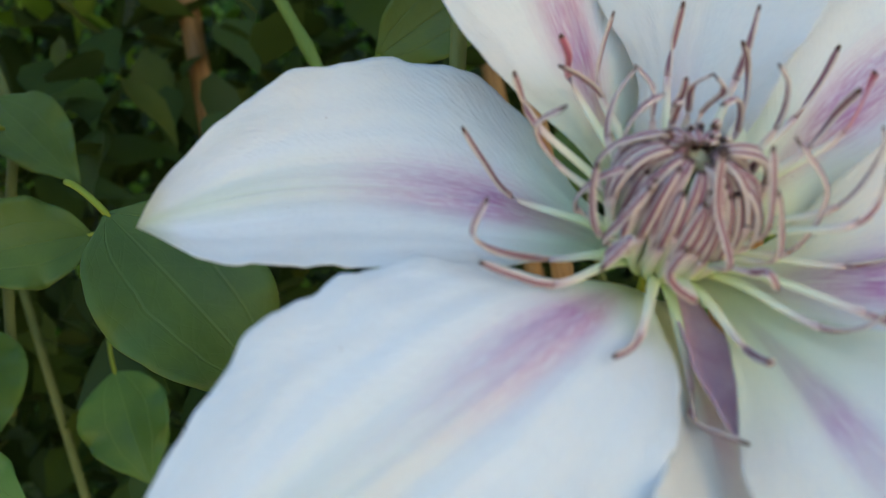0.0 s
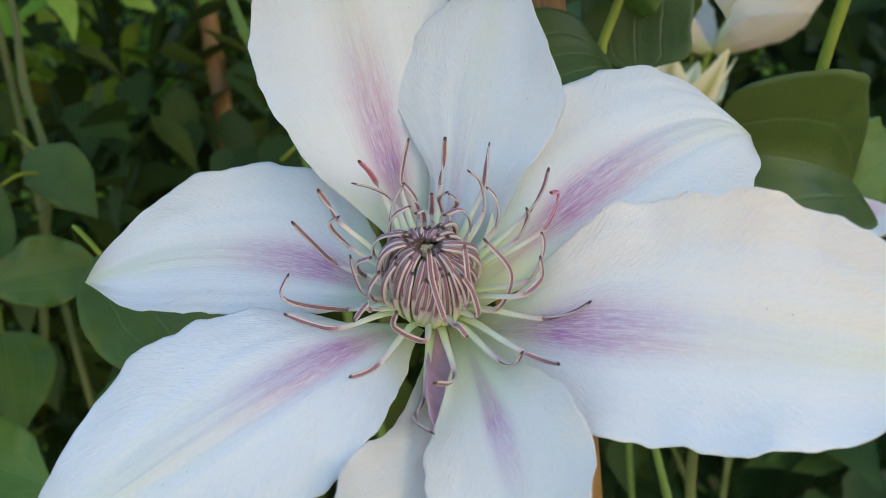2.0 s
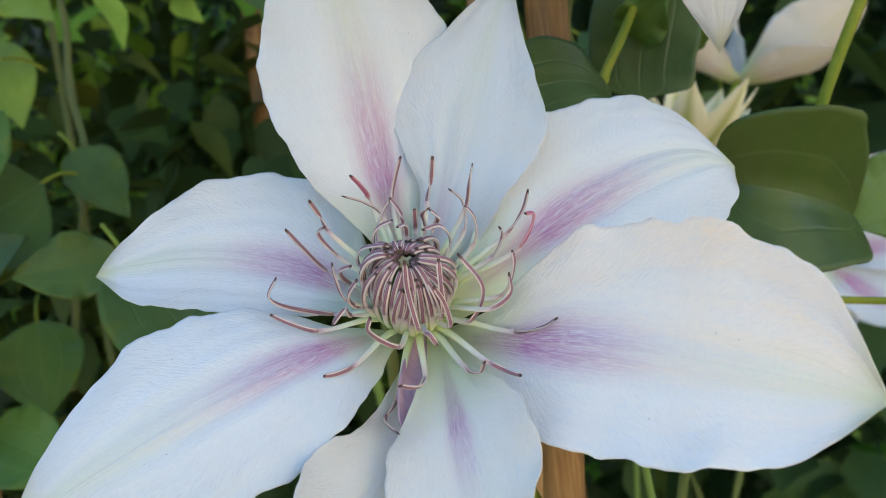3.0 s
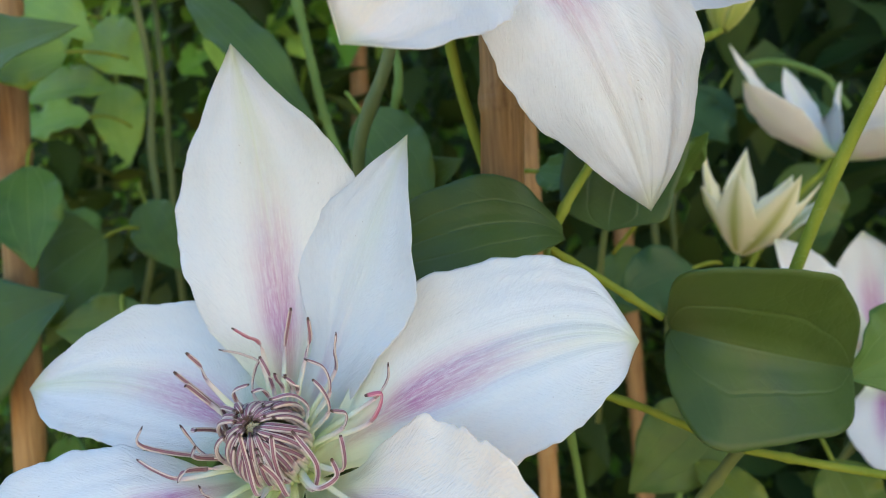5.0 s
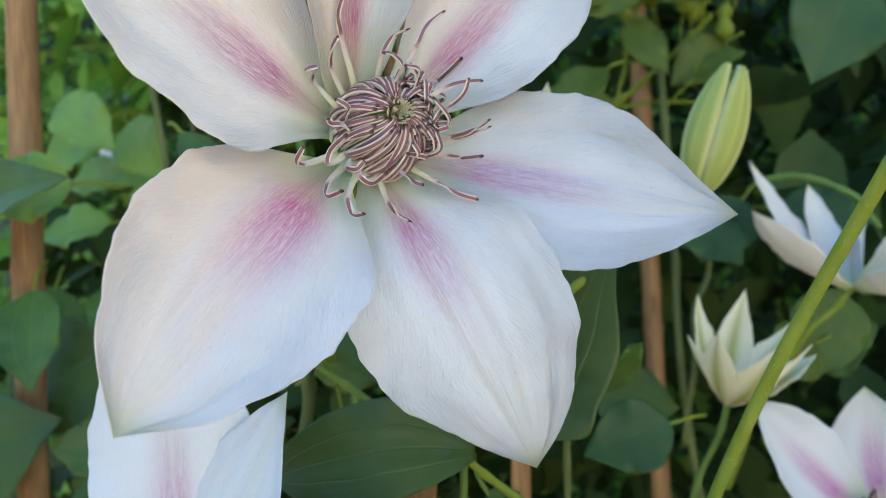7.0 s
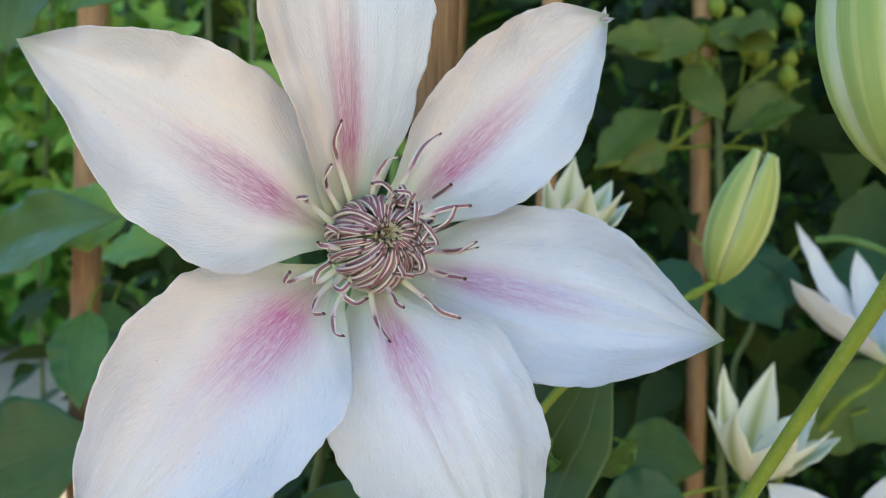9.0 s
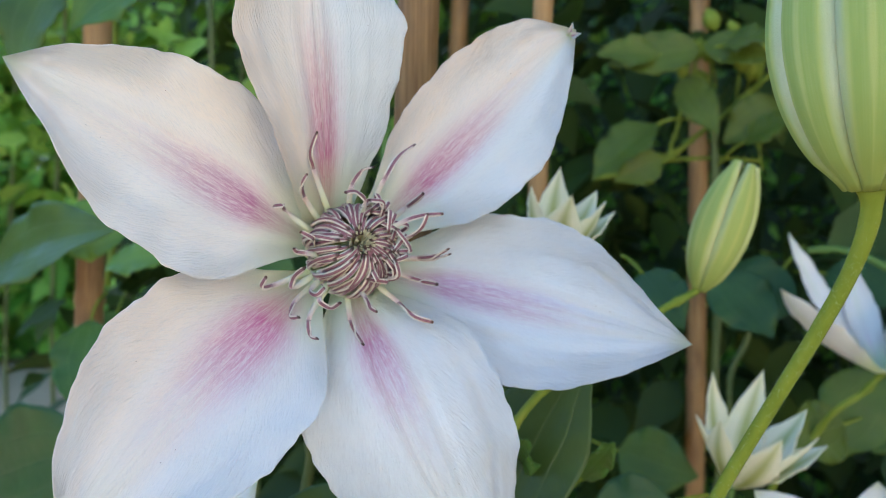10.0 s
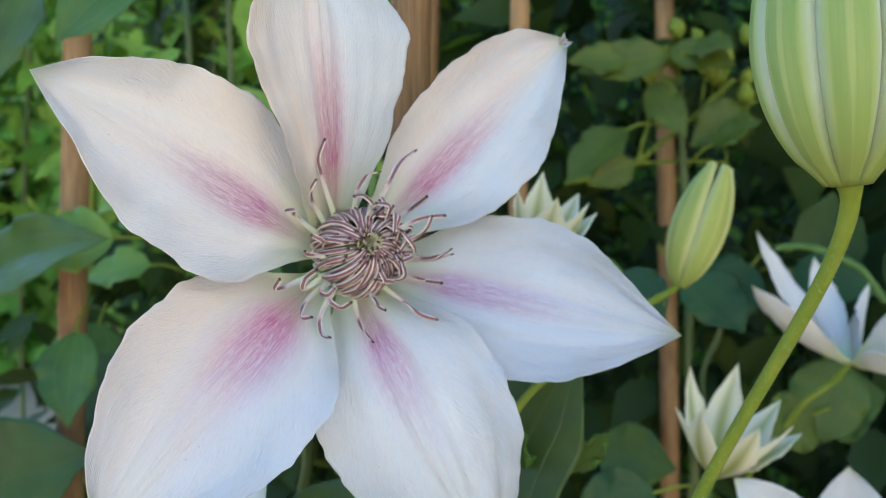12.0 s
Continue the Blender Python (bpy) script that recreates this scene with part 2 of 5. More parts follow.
def bud_material(name, green, pale, rib=(0.50, 0.56, 0.22)):
    """Closed sepal: green keel with yellow ribs, whitish downy margins."""
    n = Nodes(name, 0.6, 0.25)
    mid = tuple(0.6 * g + 0.4 * p for g, p in zip(green, pale))
    uv, u, v = n.uv()
    far = n.math("MULTIPLY", n.math("ABSOLUTE", n.math("SUBTRACT", v, 0.5)), 2.0)
    line = n.noise(n.coords(uv, (1.0, 3.0, 1.0)), 1.0, 2.0)
    wide = n.math("MULTIPLY_ADD", n.math("SUBTRACT", line, 0.5), 0.5, far)
    c = n.ramp(wide, (0.0, rib), (0.04, rib), (0.12, green), (0.46, green), (0.54, rib), (0.64, mid), (0.86, pale))
    thread = n.noise(n.coords(uv, (1.5, 34.0, 1.0)), 1.0, 4.0, 0.6)
    c = n.mix(n.ramp(thread, (0.45, 0.0), (0.75, 0.08)), c, pale)
    c = n.mix(n.ramp(thread, (0.25, 0.12), (0.45, 0.0)), c, tuple(0.7 * g for g in green))
    # sepal margins darkened: the shade in the seams is put into the colour
    c = n.mix(n.ramp(far, (0.92, 0.0), (0.98, 0.9)), c, tuple(0.3 * g for g in green))
    blot = n.noise(n.coords(uv, (4.0, 5.0, 1.0)), 1.0, 4.0)
    c = n.mix(n.ramp(blot, (0.45, 0.0), (0.75, 0.4)), c, rib)
    c = n.mix(n.ramp(u, (0.0, 0.85), (0.3, 0.0)), c, (0.28, 0.34, 0.07))
    n.color(c).lit_through(c, 0.12)
    down = n.noise(n.coords(uv, (160.0, 90.0, 1.0)), 1.0, 2.0)
    n.bump(n.math("ADD", down, line), 0.0004, 0.4)
    return n.m


def star_material():
    """Half-open sepal: cream with a green keel that fades to the tip."""
    n = Nodes("opening_sepal", 0.55, 0.3)
    uv, u, v = n.uv()
    far = n.math("MULTIPLY", n.math("ABSOLUTE", n.math("SUBTRACT", v, 0.5)), 2.0)
    line = n.noise(n.coords(uv, (1.5, 22.0, 1.0)), 1.0, 4.0)
    wide = n.math("MULTIPLY_ADD", n.math("SUBTRACT", line, 0.5), 0.35, far)
    keel = n.math("MULTIPLY", n.ramp(wide, (0.05, 1.0), (0.5, 0.0)), n.ramp(u, (0.0, 1.0), (0.6, 0.85), (1.0, 0.4)))
    white = n.mix(n.noise(n.place(), 120.0, 3.0), (0.88, 0.86, 0.62), (0.92, 0.89, 0.74))
    c = n.mix(keel, white, (0.46, 0.50, 0.13))
    n.color(c).lit_through(c, 0.42)
    n.bump(line, 0.0006, 0.4)
    return n.m


def foliage_material(name, stops, gloss=0.5):
    n = Nodes(name, gloss, 0.15)
    c = n.ramp(n.island(), *stops)
    f = n.noise(n.place(), 60.0, 3.0)
    c = n.mix(n.ramp(f, (0.3, 0.0), (0.7, 0.5)), c, stops[0][1])
    n.color(c).lit_through(c, 0.22)
    return n.m


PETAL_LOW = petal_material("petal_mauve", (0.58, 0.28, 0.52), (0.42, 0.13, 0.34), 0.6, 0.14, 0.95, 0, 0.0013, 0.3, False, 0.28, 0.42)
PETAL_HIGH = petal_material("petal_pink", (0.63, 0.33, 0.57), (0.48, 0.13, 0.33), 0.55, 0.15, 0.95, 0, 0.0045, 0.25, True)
LOW_WARM_LIT = petal_material("petal_mauve_warm_lit", (0.60, 0.27, 0.50), (0.44, 0.12, 0.32), 0.6, 0.17, 1.0, 3, 0.0013, 0.3, False, 0.22, 0.4)
HIGH_WARM_LIT_A = petal_material("petal_pink_warm_lit_a", (0.60, 0.26, 0.42), (0.46, 0.10, 0.23), 0.62, 0.17, 1.0, -1, 0.0020)
HIGH_WARM_LIT_B = petal_material("petal_pink_warm_lit_b", (0.62, 0.22, 0.44), (0.52, 0.09, 0.26), 0.6, 0.23, 1.0, 1, 0.0017)
HIGH_WARM_LIT = petal_material("petal_pink_warm_lit", (0.58, 0.25, 0.44), (0.42, 0.10, 0.26), 0.6, 0.16, 1.0, 2, 0.0020)
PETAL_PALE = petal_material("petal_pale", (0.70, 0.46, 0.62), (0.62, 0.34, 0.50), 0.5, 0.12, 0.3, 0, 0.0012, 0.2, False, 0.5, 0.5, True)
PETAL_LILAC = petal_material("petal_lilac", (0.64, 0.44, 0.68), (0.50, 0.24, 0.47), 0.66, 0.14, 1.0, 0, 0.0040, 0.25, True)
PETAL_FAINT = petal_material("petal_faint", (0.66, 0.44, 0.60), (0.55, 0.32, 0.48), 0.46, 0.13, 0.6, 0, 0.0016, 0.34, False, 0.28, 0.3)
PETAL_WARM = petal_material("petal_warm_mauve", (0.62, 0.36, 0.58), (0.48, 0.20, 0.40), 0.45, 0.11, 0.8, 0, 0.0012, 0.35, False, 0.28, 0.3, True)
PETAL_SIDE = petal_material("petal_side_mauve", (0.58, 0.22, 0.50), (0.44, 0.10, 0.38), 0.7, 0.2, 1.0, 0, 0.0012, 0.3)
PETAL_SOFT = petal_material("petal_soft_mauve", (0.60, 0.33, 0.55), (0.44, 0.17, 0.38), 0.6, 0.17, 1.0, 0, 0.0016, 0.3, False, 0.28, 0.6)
TONGUE = plain_material("staminode", (0.54, 0.32, 0.43), (0.68, 0.50, 0.58), 260.0, 0.5, (1, 1, 0.3), 0.0004, 0.3)
LEAF_DARK = leaf_material("leaf_dark_green", (0.046, 0.085, 0.012), (0.095, 0.155, 0.024), (0.14, 0.20, 0.06))
LEAF_MID = leaf_material("leaf_green", (0.050, 0.112, 0.020), (0.105, 0.195, 0.032), (0.2, 0.31, 0.07))
LEAF_LIME = leaf_material("leaf_yellow_green", (0.064, 0.098, 0.007), (0.120, 0.158, 0.013), (0.2, 0.26, 0.08))
LEAF_BLUE = leaf_material("leaf_blue_green", (0.024, 0.060, 0.015), (0.054, 0.112, 0.029), (0.07, 0.12, 0.06))
# lighter copy of the leaf: the sun on it is put into the colour
LEAF_LIT_COPY = leaf_material("leaf_lit_copy", (0.13, 0.25, 0.03), (0.27, 0.40, 0.06), (0.36, 0.46, 0.14))
LEAF_OLIVE = leaf_material("leaf_olive_green", (0.034, 0.063, 0.010), (0.068, 0.115, 0.018), (0.13, 0.18, 0.06), 0.45, 0.42)
LEAVES = (LEAF_DARK, LEAF_MID, LEAF_LIME, LEAF_BLUE, LEAF_LIT_COPY, LEAF_OLIVE)
STAMEN = stamen_material()
STAMEN_SOFT = stamen_material("stamen_mauve", 0.0, 0.4)
ANTHER_PINK = stamen_material("anther_pink", 0.55, 0.6)
PISTIL = plain_material("pistil", (0.40, 0.50, 0.16), (0.58, 0.64, 0.32), 300.0, 0.6, (1, 1, 1), 0.0006)
STYLE = plain_material("style_tips", (0.34, 0.31, 0.16), (0.55, 0.49, 0.33), 400.0, 0.6)
STEM = plain_material("stem_green", (0.14, 0.19, 0.014), (0.23, 0.265, 0.03), 120.0, 0.6, (1, 1, 0.3), 0.0003, 0.0, 0.2)
STEM_DARK = plain_material("stem_olive", (0.06, 0.09, 0.02), (0.13, 0.15, 0.04), 90.0, 0.6, (1, 1, 0.3), 0.0003)
STEM_MID = plain_material("stem_soft_green", (0.10, 0.17, 0.035), (0.15, 0.23, 0.055), 100.0, 0.6, (1, 1, 0.3), 0.0003, 0.0, 0.2)
HAIR = plain_material("stem_down", (0.35, 0.42, 0.18), (0.5, 0.55, 0.3), 90.0, 0.7)
# bamboo twice: shade put into the darker brown, sunlight into the lighter tan
CANE = cane_material()
CANE_LIT_TAN = cane_material("bamboo_lit_tan", (0.24, 0.13, 0.045), (0.42, 0.26, 0.105))
BUD = bud_material("bud_green", (0.29, 0.39, 0.10), (0.62, 0.67, 0.50), (0.40, 0.47, 0.15))
BUD_YELLOW = bud_material("bud_yellow_green", (0.37, 0.43, 0.10), (0.60, 0.62, 0.30), (0.46, 0.48, 0.12))
STAR = star_material()
GROUND = plain_material("soil_and_gravel", (0.28, 0.19, 0.10), (0.41, 0.305, 0.175), 30.0, 0.9, (1, 1, 1), 0.004)
BOUNCE_CREAM = plain_material("bounce_cream", (0.78, 0.66, 0.50), (0.86, 0.75, 0.60), 9.0, 0.85, (1, 1, 1), 0.003)
# hedge leaves with the shade of the tangle put into their colour
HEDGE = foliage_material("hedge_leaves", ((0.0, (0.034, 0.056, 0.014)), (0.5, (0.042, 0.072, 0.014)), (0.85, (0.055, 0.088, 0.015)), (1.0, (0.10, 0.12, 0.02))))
# dark blue-green leaf copy: deep shade at the back is put into its colour
BACK_SHADE = foliage_material("back_shade_leaves", ((0.0, (0.034, 0.062, 0.022)), (0.6, (0.050, 0.092, 0.028)), (1.0, (0.075, 0.125, 0.028))), 0.4)
# much brighter leaf copy, sunlight put into its colour
HEDGE_SUNLIT = foliage_material("sunlit_leaves", ((0.0, (0.08, 0.18, 0.015)), (0.5, (0.21, 0.38, 0.04)), (1.0, (0.42, 0.60, 0.10))))
HEDGE_BACKING = plain_material("hedge_core", (0.03, 0.045, 0.022), (0.05, 0.07, 0.03), 12.0, 0.9, (1, 1, 1), 0.01)

# ---- mesh helpers ----


def part(name, data, material, parent=None, label=""):
    ob = new(name, data)
    data.materials.append(material)
    ob.parent = parent
    if parent is not None:
        ob.matrix_parent_inverse = parent.matrix_world.inverted() if parent.parent is None else (parent.parent.matrix_world @ parent.matrix_parent_inverse).inverted()
    return tagged(ob, label) if label else ob


def thing(name, place, label, category, group=""):
    ob = new(name)
    ob.location = place
    ob.empty_display_size = 0.01
    bpy.context.view_layer.update()
    return tagged(ob, label, category, group)


def sheet(name, rows, us, vs, smooth=True, closed=False):
    """A mesh over a grid of points rows[i][j], with uv us[i], vs[j]."""
    rows = np.asarray(rows, float)
    a, b = rows.shape[:2]
    pts = rows.reshape(-1, 3)
    i, j = np.meshgrid(np.arange(a - 1), np.arange(b if closed else b - 1), indexing="ij")
    k = (j + 1) % b
    quads = np.stack([i * b + j, (i + 1) * b + j, (i + 1) * b + k, i * b + k], -1).reshape(-1, 4)
    me = bpy.data.meshes.new(name)
    me.from_pydata(pts.tolist(), [], quads.tolist())
    layer = me.uv_layers.new(name="UVMap")
    uu = np.repeat(np.asarray(us, float), b)
    corner = np.zeros(len(me.loops), int)
    me.loops.foreach_get("vertex_index", corner)
    col = corner % b
    vv = np.asarray(vs, float)[col]
    if closed:
        face = np.arange(len(corner)) // 4
        jj = face % b
        vv = np.where((jj == b - 1) & (col == 0), 1.0, vv)
    layer.data.foreach_set("uv", np.stack([uu[corner], vv], -1).ravel())
    if smooth:
        me.shade_smooth()
    me.update()
    return me


def unit(v):
    return v / np.maximum(np.linalg.norm(v, axis=-1, keepdims=True), 1e-12)


def widths(s, four, base):
    """Half-width along a petal: a smooth line through the claw, four stations and the tip."""
    k = np.array([0, 0.12, 0.35, 0.62, 0.87, 1.0])
    v = np.array([base, *four, 0.0])
    d = np.empty(6)
    d[0], d[5] = (v[1] - v[0]) / (k[1] - k[0]), (v[5] - v[4]) / (k[5] - k[4])
    d[1:5] = (v[2:] - v[:-2]) / (k[2:] - k[:-2])
    i = np.clip(np.searchsorted(k, s, side="right") - 1, 0, 4)
    h = k[i + 1] - k[i]
    w = (s - k[i]) / h
    out = (2 * w**3 - 3 * w**2 + 1) * v[i] + (w**3 - 2 * w**2 + w) * h * d[i] + (3 * w**2 - 2 * w**3) * v[i + 1] + (w**3 - w**2) * h * d[i + 1]
    return np.maximum(out, 0)


def blade(name, axis, base, bend, tip, turn, four_l, four_r, ruffle=0.0006, ribs=0.0, seed=0, n=56, m=33, claw=0.002, waves=3.0, crease=2.0, pleats=0.0, jag=1.0):
    """A petal or leaf: a midrib from base to tip, two half-widths (mm), twist and cupping, ruffled margins."""
    base, bend, tip, axis = (np.array(p, float) for p in (base, bend, tip, axis))
    rng = np.random.default_rng(seed)
    s = np.linspace(0, 1, n)
    c = s[:, None]
    mid = (1 - c) ** 2 * base + 2 * c * (1 - c) * bend + c * c * tip
    t = unit(2 * (1 - c) * (bend - base) + 2 * c * (tip - bend))
    side = unit(np.cross(t, unit(axis)))
    up = np.cross(side, t)
    a = (turn[0] + turn[1] * s)[:, None]
    side, up = side * np.cos(a) + up * np.sin(a), up * np.cos(a) - side * np.sin(a)
    wl, wr = widths(s, np.array(four_l) / 1000, claw), widths(s, np.array(four_r) / 1000, claw)
    x = np.linspace(-1, 1, m)
    ph = rng.uniform(0, 6.28, 8)
    rows = np.empty((n, m, 3))
    frill = jag * (0.4 + min(ruffle / 0.0005, 1.6) ** 2 * 0.5)
    edge = 1 + frill * (0.012 * np.sin(23 * s + ph[0]) + 0.010 * np.sin(41 * s + ph[1]) + 0.007 * np.sin(77 * s + ph[2]) + 0.004 * np.sin(139 * s + ph[5]))
    for j, v in enumerate(x):
        w = (wl if v < 0 else wr) * (edge if abs(v) > 0 else 1)
        p = ph[3] if v < 0 else ph[4]
        lift = turn[2] * w * abs(v) ** crease
        fade = np.sin(np.pi * np.clip(s, 0, 1)) ** 0.7
        lift = lift + ruffle * fade * abs(v) ** 3 * (np.sin(2 * np.pi * waves * s + p) + 0.5 * np.sin(2 * np.pi * waves * 2.3 * s + 2 * p))
        lift = lift + ribs * fade * np.clip(w / 0.02, 0, 1) ** 1.5 * (np.cos(v * 17) * np.exp(-((v / 0.36) ** 2)) - 1.0 * np.exp(-((v / 0.05) ** 2)) + 0.2 * np.sin(v * 27 + 3 * s + p))
        lift = lift + pleats * np.clip((s - 0.25) / 0.35, 0, 1) * np.clip((1.02 - s) / 0.2, 0, 1) * (0.8 * np.sin(13 * v + 0.6 + 0.8 * s) + 0.7 * np.sin(23 * v + 1.5 * s) + 0.35 * np.sin(37 * v - 2 * s)) * (1 - abs(v) ** 6) * min(1.1, max(0.2, 0.55 - 0.75 * v))
        rows[:, j] = mid + side * (w * v)[:, None] + up * lift[:, None]
    front = sheet(name, rows, s, (x + 1) / 2)
    return front


def solid(ob, thick):
    md = ob.modifiers.new("thickness", "SOLIDIFY")
    md.thickness, md.offset = thick, -1.0
    return ob


def bezier(points, n):
    p = np.array(points, float)
    while len(p) < 4:
        p = np.insert(p, 1, (p[0] + p[1]) / 2, 0)
    s = np.linspace(0, 1, n)[:, None]
    return (1 - s) ** 3 * p[0] + 3 * s * (1 - s) ** 2 * p[1] + 3 * s * s * (1 - s) * p[2] + s**3 * p[3]


def tube(name, line, radius, sides=8, flat=1.0, up=(0, 0, 1), caps=True, span=(0.0, 1.0)):
    """A tube along a line; radius one value or one for each point; flat squeezes it along its up side."""
    line = np.asarray(line, float)
    n = len(line)
    r = np.broadcast_to(np.asarray(radius, float), (n,))
    t = unit(np.gradient(line, axis=0))
    ups = np.broadcast_to(np.asarray(up, float), (n, 3))
    side = unit(np.cross(t, ups) + 1e-9)
    out = np.cross(side, t)
    a = np.linspace(0, 2 * np.pi, sides, endpoint=False)
    rows = line[:, None] + r[:, None, None] * (side[:, None] * np.cos(a)[None, :, None] + flat * out[:, None] * np.sin(a)[None, :, None])
    if caps:
        rows = np.concatenate([np.repeat(line[:1, None], sides, 1), rows, np.repeat(line[-1:, None], sides, 1)])
        us = np.r_[span[0], np.linspace(*span, n), span[1]]
    else:
        us = np.linspace(*span, n)
    return sheet(name, rows, us, np.arange(sides) / sides, closed=True)


# ---- clematis flowers ----


def frame_of(base, top):
    k = unit(np.subtract(top, base))
    e1 = unit(np.cross((0, 0, 1), k)) * -1
    if e1[0] < 0:
        e1 = -e1
    e2 = np.cross(k, e1)
    if e2[2] < 0:
        e2 = -e2
    return k, e1, e2


def filament_and_anther(flower, line, w, sides, flat, up, share=0.53, pink=False):
    """A stamen as two pieces: the pale flattened filament and the striped anther at its end."""
    n = len(line)
    tone = STAMEN_SOFT if flower is lower else STAMEN
    j = int(share * (n - 1))
    ob = part("stamen", tube("filament", line[: j + 1], w[: j + 1], sides, flat, up[: j + 1], True, (0.0, 0.53)), tone, flower)
    part("anther", tube("anther", line[j:], w[j:], sides, flat, up[j:], True, (0.53, 1.0)), ANTHER_PINK if pink else tone, ob, "deep pink withering anther" if pink else "maroon and cream striped anther")
    return ob


def spline(points, counts):
    """A smooth line through a few points, with so many steps between each two."""
    p = np.array(points, float)
    p = np.concatenate([2 * p[:1] - p[1:2], p, 2 * p[-1:] - p[-2:-1]])
    k = np.r_[0, np.cumsum(np.sqrt(np.linalg.norm(np.diff(p, axis=0), axis=1)) + 1e-9)]
    out = [p[1:2]]
    for i, count in enumerate(counts):
        t = np.linspace(k[i + 1], k[i + 2], count + 1)[1:, None]
        q = [(k[i + j + 1] - t) / (k[i + j + 1] - k[i + j]) * p[i + j] + (t - k[i + j]) / (k[i + j + 1] - k[i + j]) * p[i + j + 1] for j in range(3)]
        r = [(k[i + j + 2] - t) / (k[i + j + 2] - k[i + j]) * q[j] + (t - k[i + j]) / (k[i + j + 2] - k[i + j]) * q[j + 1] for j in range(2)]
        out.append((k[i + 2] - t) / (k[i + 2] - k[i + 1]) * r[0] + (t - k[i + 1]) / (k[i + 2] - k[i + 1]) * r[1])
    return np.concatenate(out)


def stamen(flower, base, top, joint, middle, tip, pink=False):
    """One splayed stamen: flat pale filament up to the joint, then an anther that bows through its middle to the tip (mm across, up, out)."""
    k, e1, e2 = frame_of(base, top)
    joint, middle, tip = (np.array(p[0] * e1 + p[1] * e2 + p[2] * k) / 1000 for p in (joint, middle, tip))
    out = unit(joint - k * (joint @ k))
    start = out * 0.0028 + k * 0.003
    rise = out * (0.0028 + 0.35 * np.linalg.norm(joint - k * (joint @ k))) + k * (0.002 + 0.54 * (joint @ k))
    line = np.array(base) + spline([start, rise, joint, middle, tip], (6, 7, 7, 7))
    n = len(line)
    normal = unit(line - (np.array(base) + k * 0.004) + k * 0.006)
    w = (0.85 if flower is lower else 0.95) * np.interp(np.linspace(0, 1, n), [0, 0.25, 0.46, 0.53, 0.94, 1.0], [0.0012, 0.0009, 0.0006, 0.0007, 0.00064, 0.0003])
    return filament_and_anther(flower, line, w, 12, 0.45, normal, 0.5, pink)


def dome(flower, base, top, width, count, seed, twist):
    """The closed heart of the flower: a green core wrapped by anthers that bow over it towards the top."""
    k, e1, e2 = frame_of(base, top)
    rng = np.random.default_rng(seed)
    h = np.linalg.norm(np.subtract(top, base))
    a = np.linspace(0, 2 * np.pi, 20, endpoint=False)
    rows, us = [], np.linspace(0, 1, 14)
    for s in us:
        r = width * 0.8 * math.sin(math.pi * (0.12 + 0.83 * s)) ** 0.8 * (0.75 + 0.25 * s)
        ring = np.array(base) + k * h * (0.02 + 0.82 * s)
        rows.append(ring + r * (np.cos(a)[:, None] * e1 + np.sin(a)[:, None] * e2))
    part("pistil", sheet("pistil", rows, us, np.arange(20) / 20, closed=True), PISTIL, flower, "pale green pistil core")
    for i in range(count):
        layer = i % 2
        f = 2 * math.pi * (i + rng.uniform(-0.4, 0.4)) / count
        out = e1 * math.cos(f) + e2 * math.sin(f)
        across = np.cross(k, out)
        end = rng.uniform(0.93, 1.05) if layer else rng.uniform(0.6, 1.02)
        s = np.linspace(0, 1, 20)
        lat = -0.95 + s * (end * 1.42 + 0.95)
        bulge = width * (1.06 - 0.1 * layer + rng.uniform(-0.05, 0.05))
        swirl = (twist + 0.3 * math.sin(f * 2 + seed) + rng.uniform(-0.25, 0.25)) * s**2 + rng.uniform(-0.08, 0.08) * np.sin(6 * s)
        lean = out[None] * np.cos(swirl)[:, None] + across[None] * np.sin(swirl)[:, None]
        rise = h * 0.54 + h * 0.42 * np.sin(lat) * (1.0 - 0.03 * layer)
        line = np.array(base) + k * rise[:, None] + lean * (bulge * np.maximum(np.cos(lat), 0.02) ** 0.8)[:, None]
        if not layer and rng.random() < 0.22:
            line = line + unit(line - (np.array(base) + k * h * 0.5)) * (np.sin(np.clip(s - 0.35, 0, 1) * 4.2) * rng.uniform(0.0008, 0.0032))[:, None]
        normal = unit(line - (np.array(base) + k * h * 0.5))
        w = np.interp(s, [0, 0.4, 0.55, 0.93, 1.0], [0.0008, 0.00065, 0.00068, 0.0006, 0.0003])
        filament_and_anther(flower, line, w, 10, 0.75, normal, (0.5 if twist else 0.57) + rng.uniform(-0.05, 0.07))
    for i in range(44):
        f, r = rng.uniform(0, 6.28), (0.0032 if twist else 0.0015) * rng.random() ** 0.5
        out = e1 * math.cos(f) + e2 * math.sin(f)
        foot = np.array(base) + k * h * 0.82 + out * r * 0.6
        line = bezier([foot, foot + k * 0.001, foot + k * 0.002 + out * 0.0003, foot + k * h * (0.17 if twist else 0.09) + out * r * 0.5], 6)
        part("style", tube("style", line, [0.0004, 0.0004, 0.00035, 0.0003, 0.00025, 0.00015], 6), STYLE, flower)


LOWER_BASE, LOWER_TOP = (-0.0003, 0.0215, 0.8835), (0.0, 0.0, 0.9)
UPPER_BASE, UPPER_TOP = (0.0456, 0.0418, 1.0132), (0.0654, 0.0228, 1.0204)
LOWER_AXIS, UPPER_AXIS = (0.05, -0.877, 0.478), (0.653, -0.744, 0.141)

lower = thing("clematis_flower", LOWER_BASE, "white clematis bloom with mauve bars and a cluster of maroon stamens", "flower", "open clematis blooms")
upper = thing("clematis_flower", UPPER_BASE, "white clematis bloom with deep pink bars, six pointed petals, fully open", "flower", "open clematis blooms")


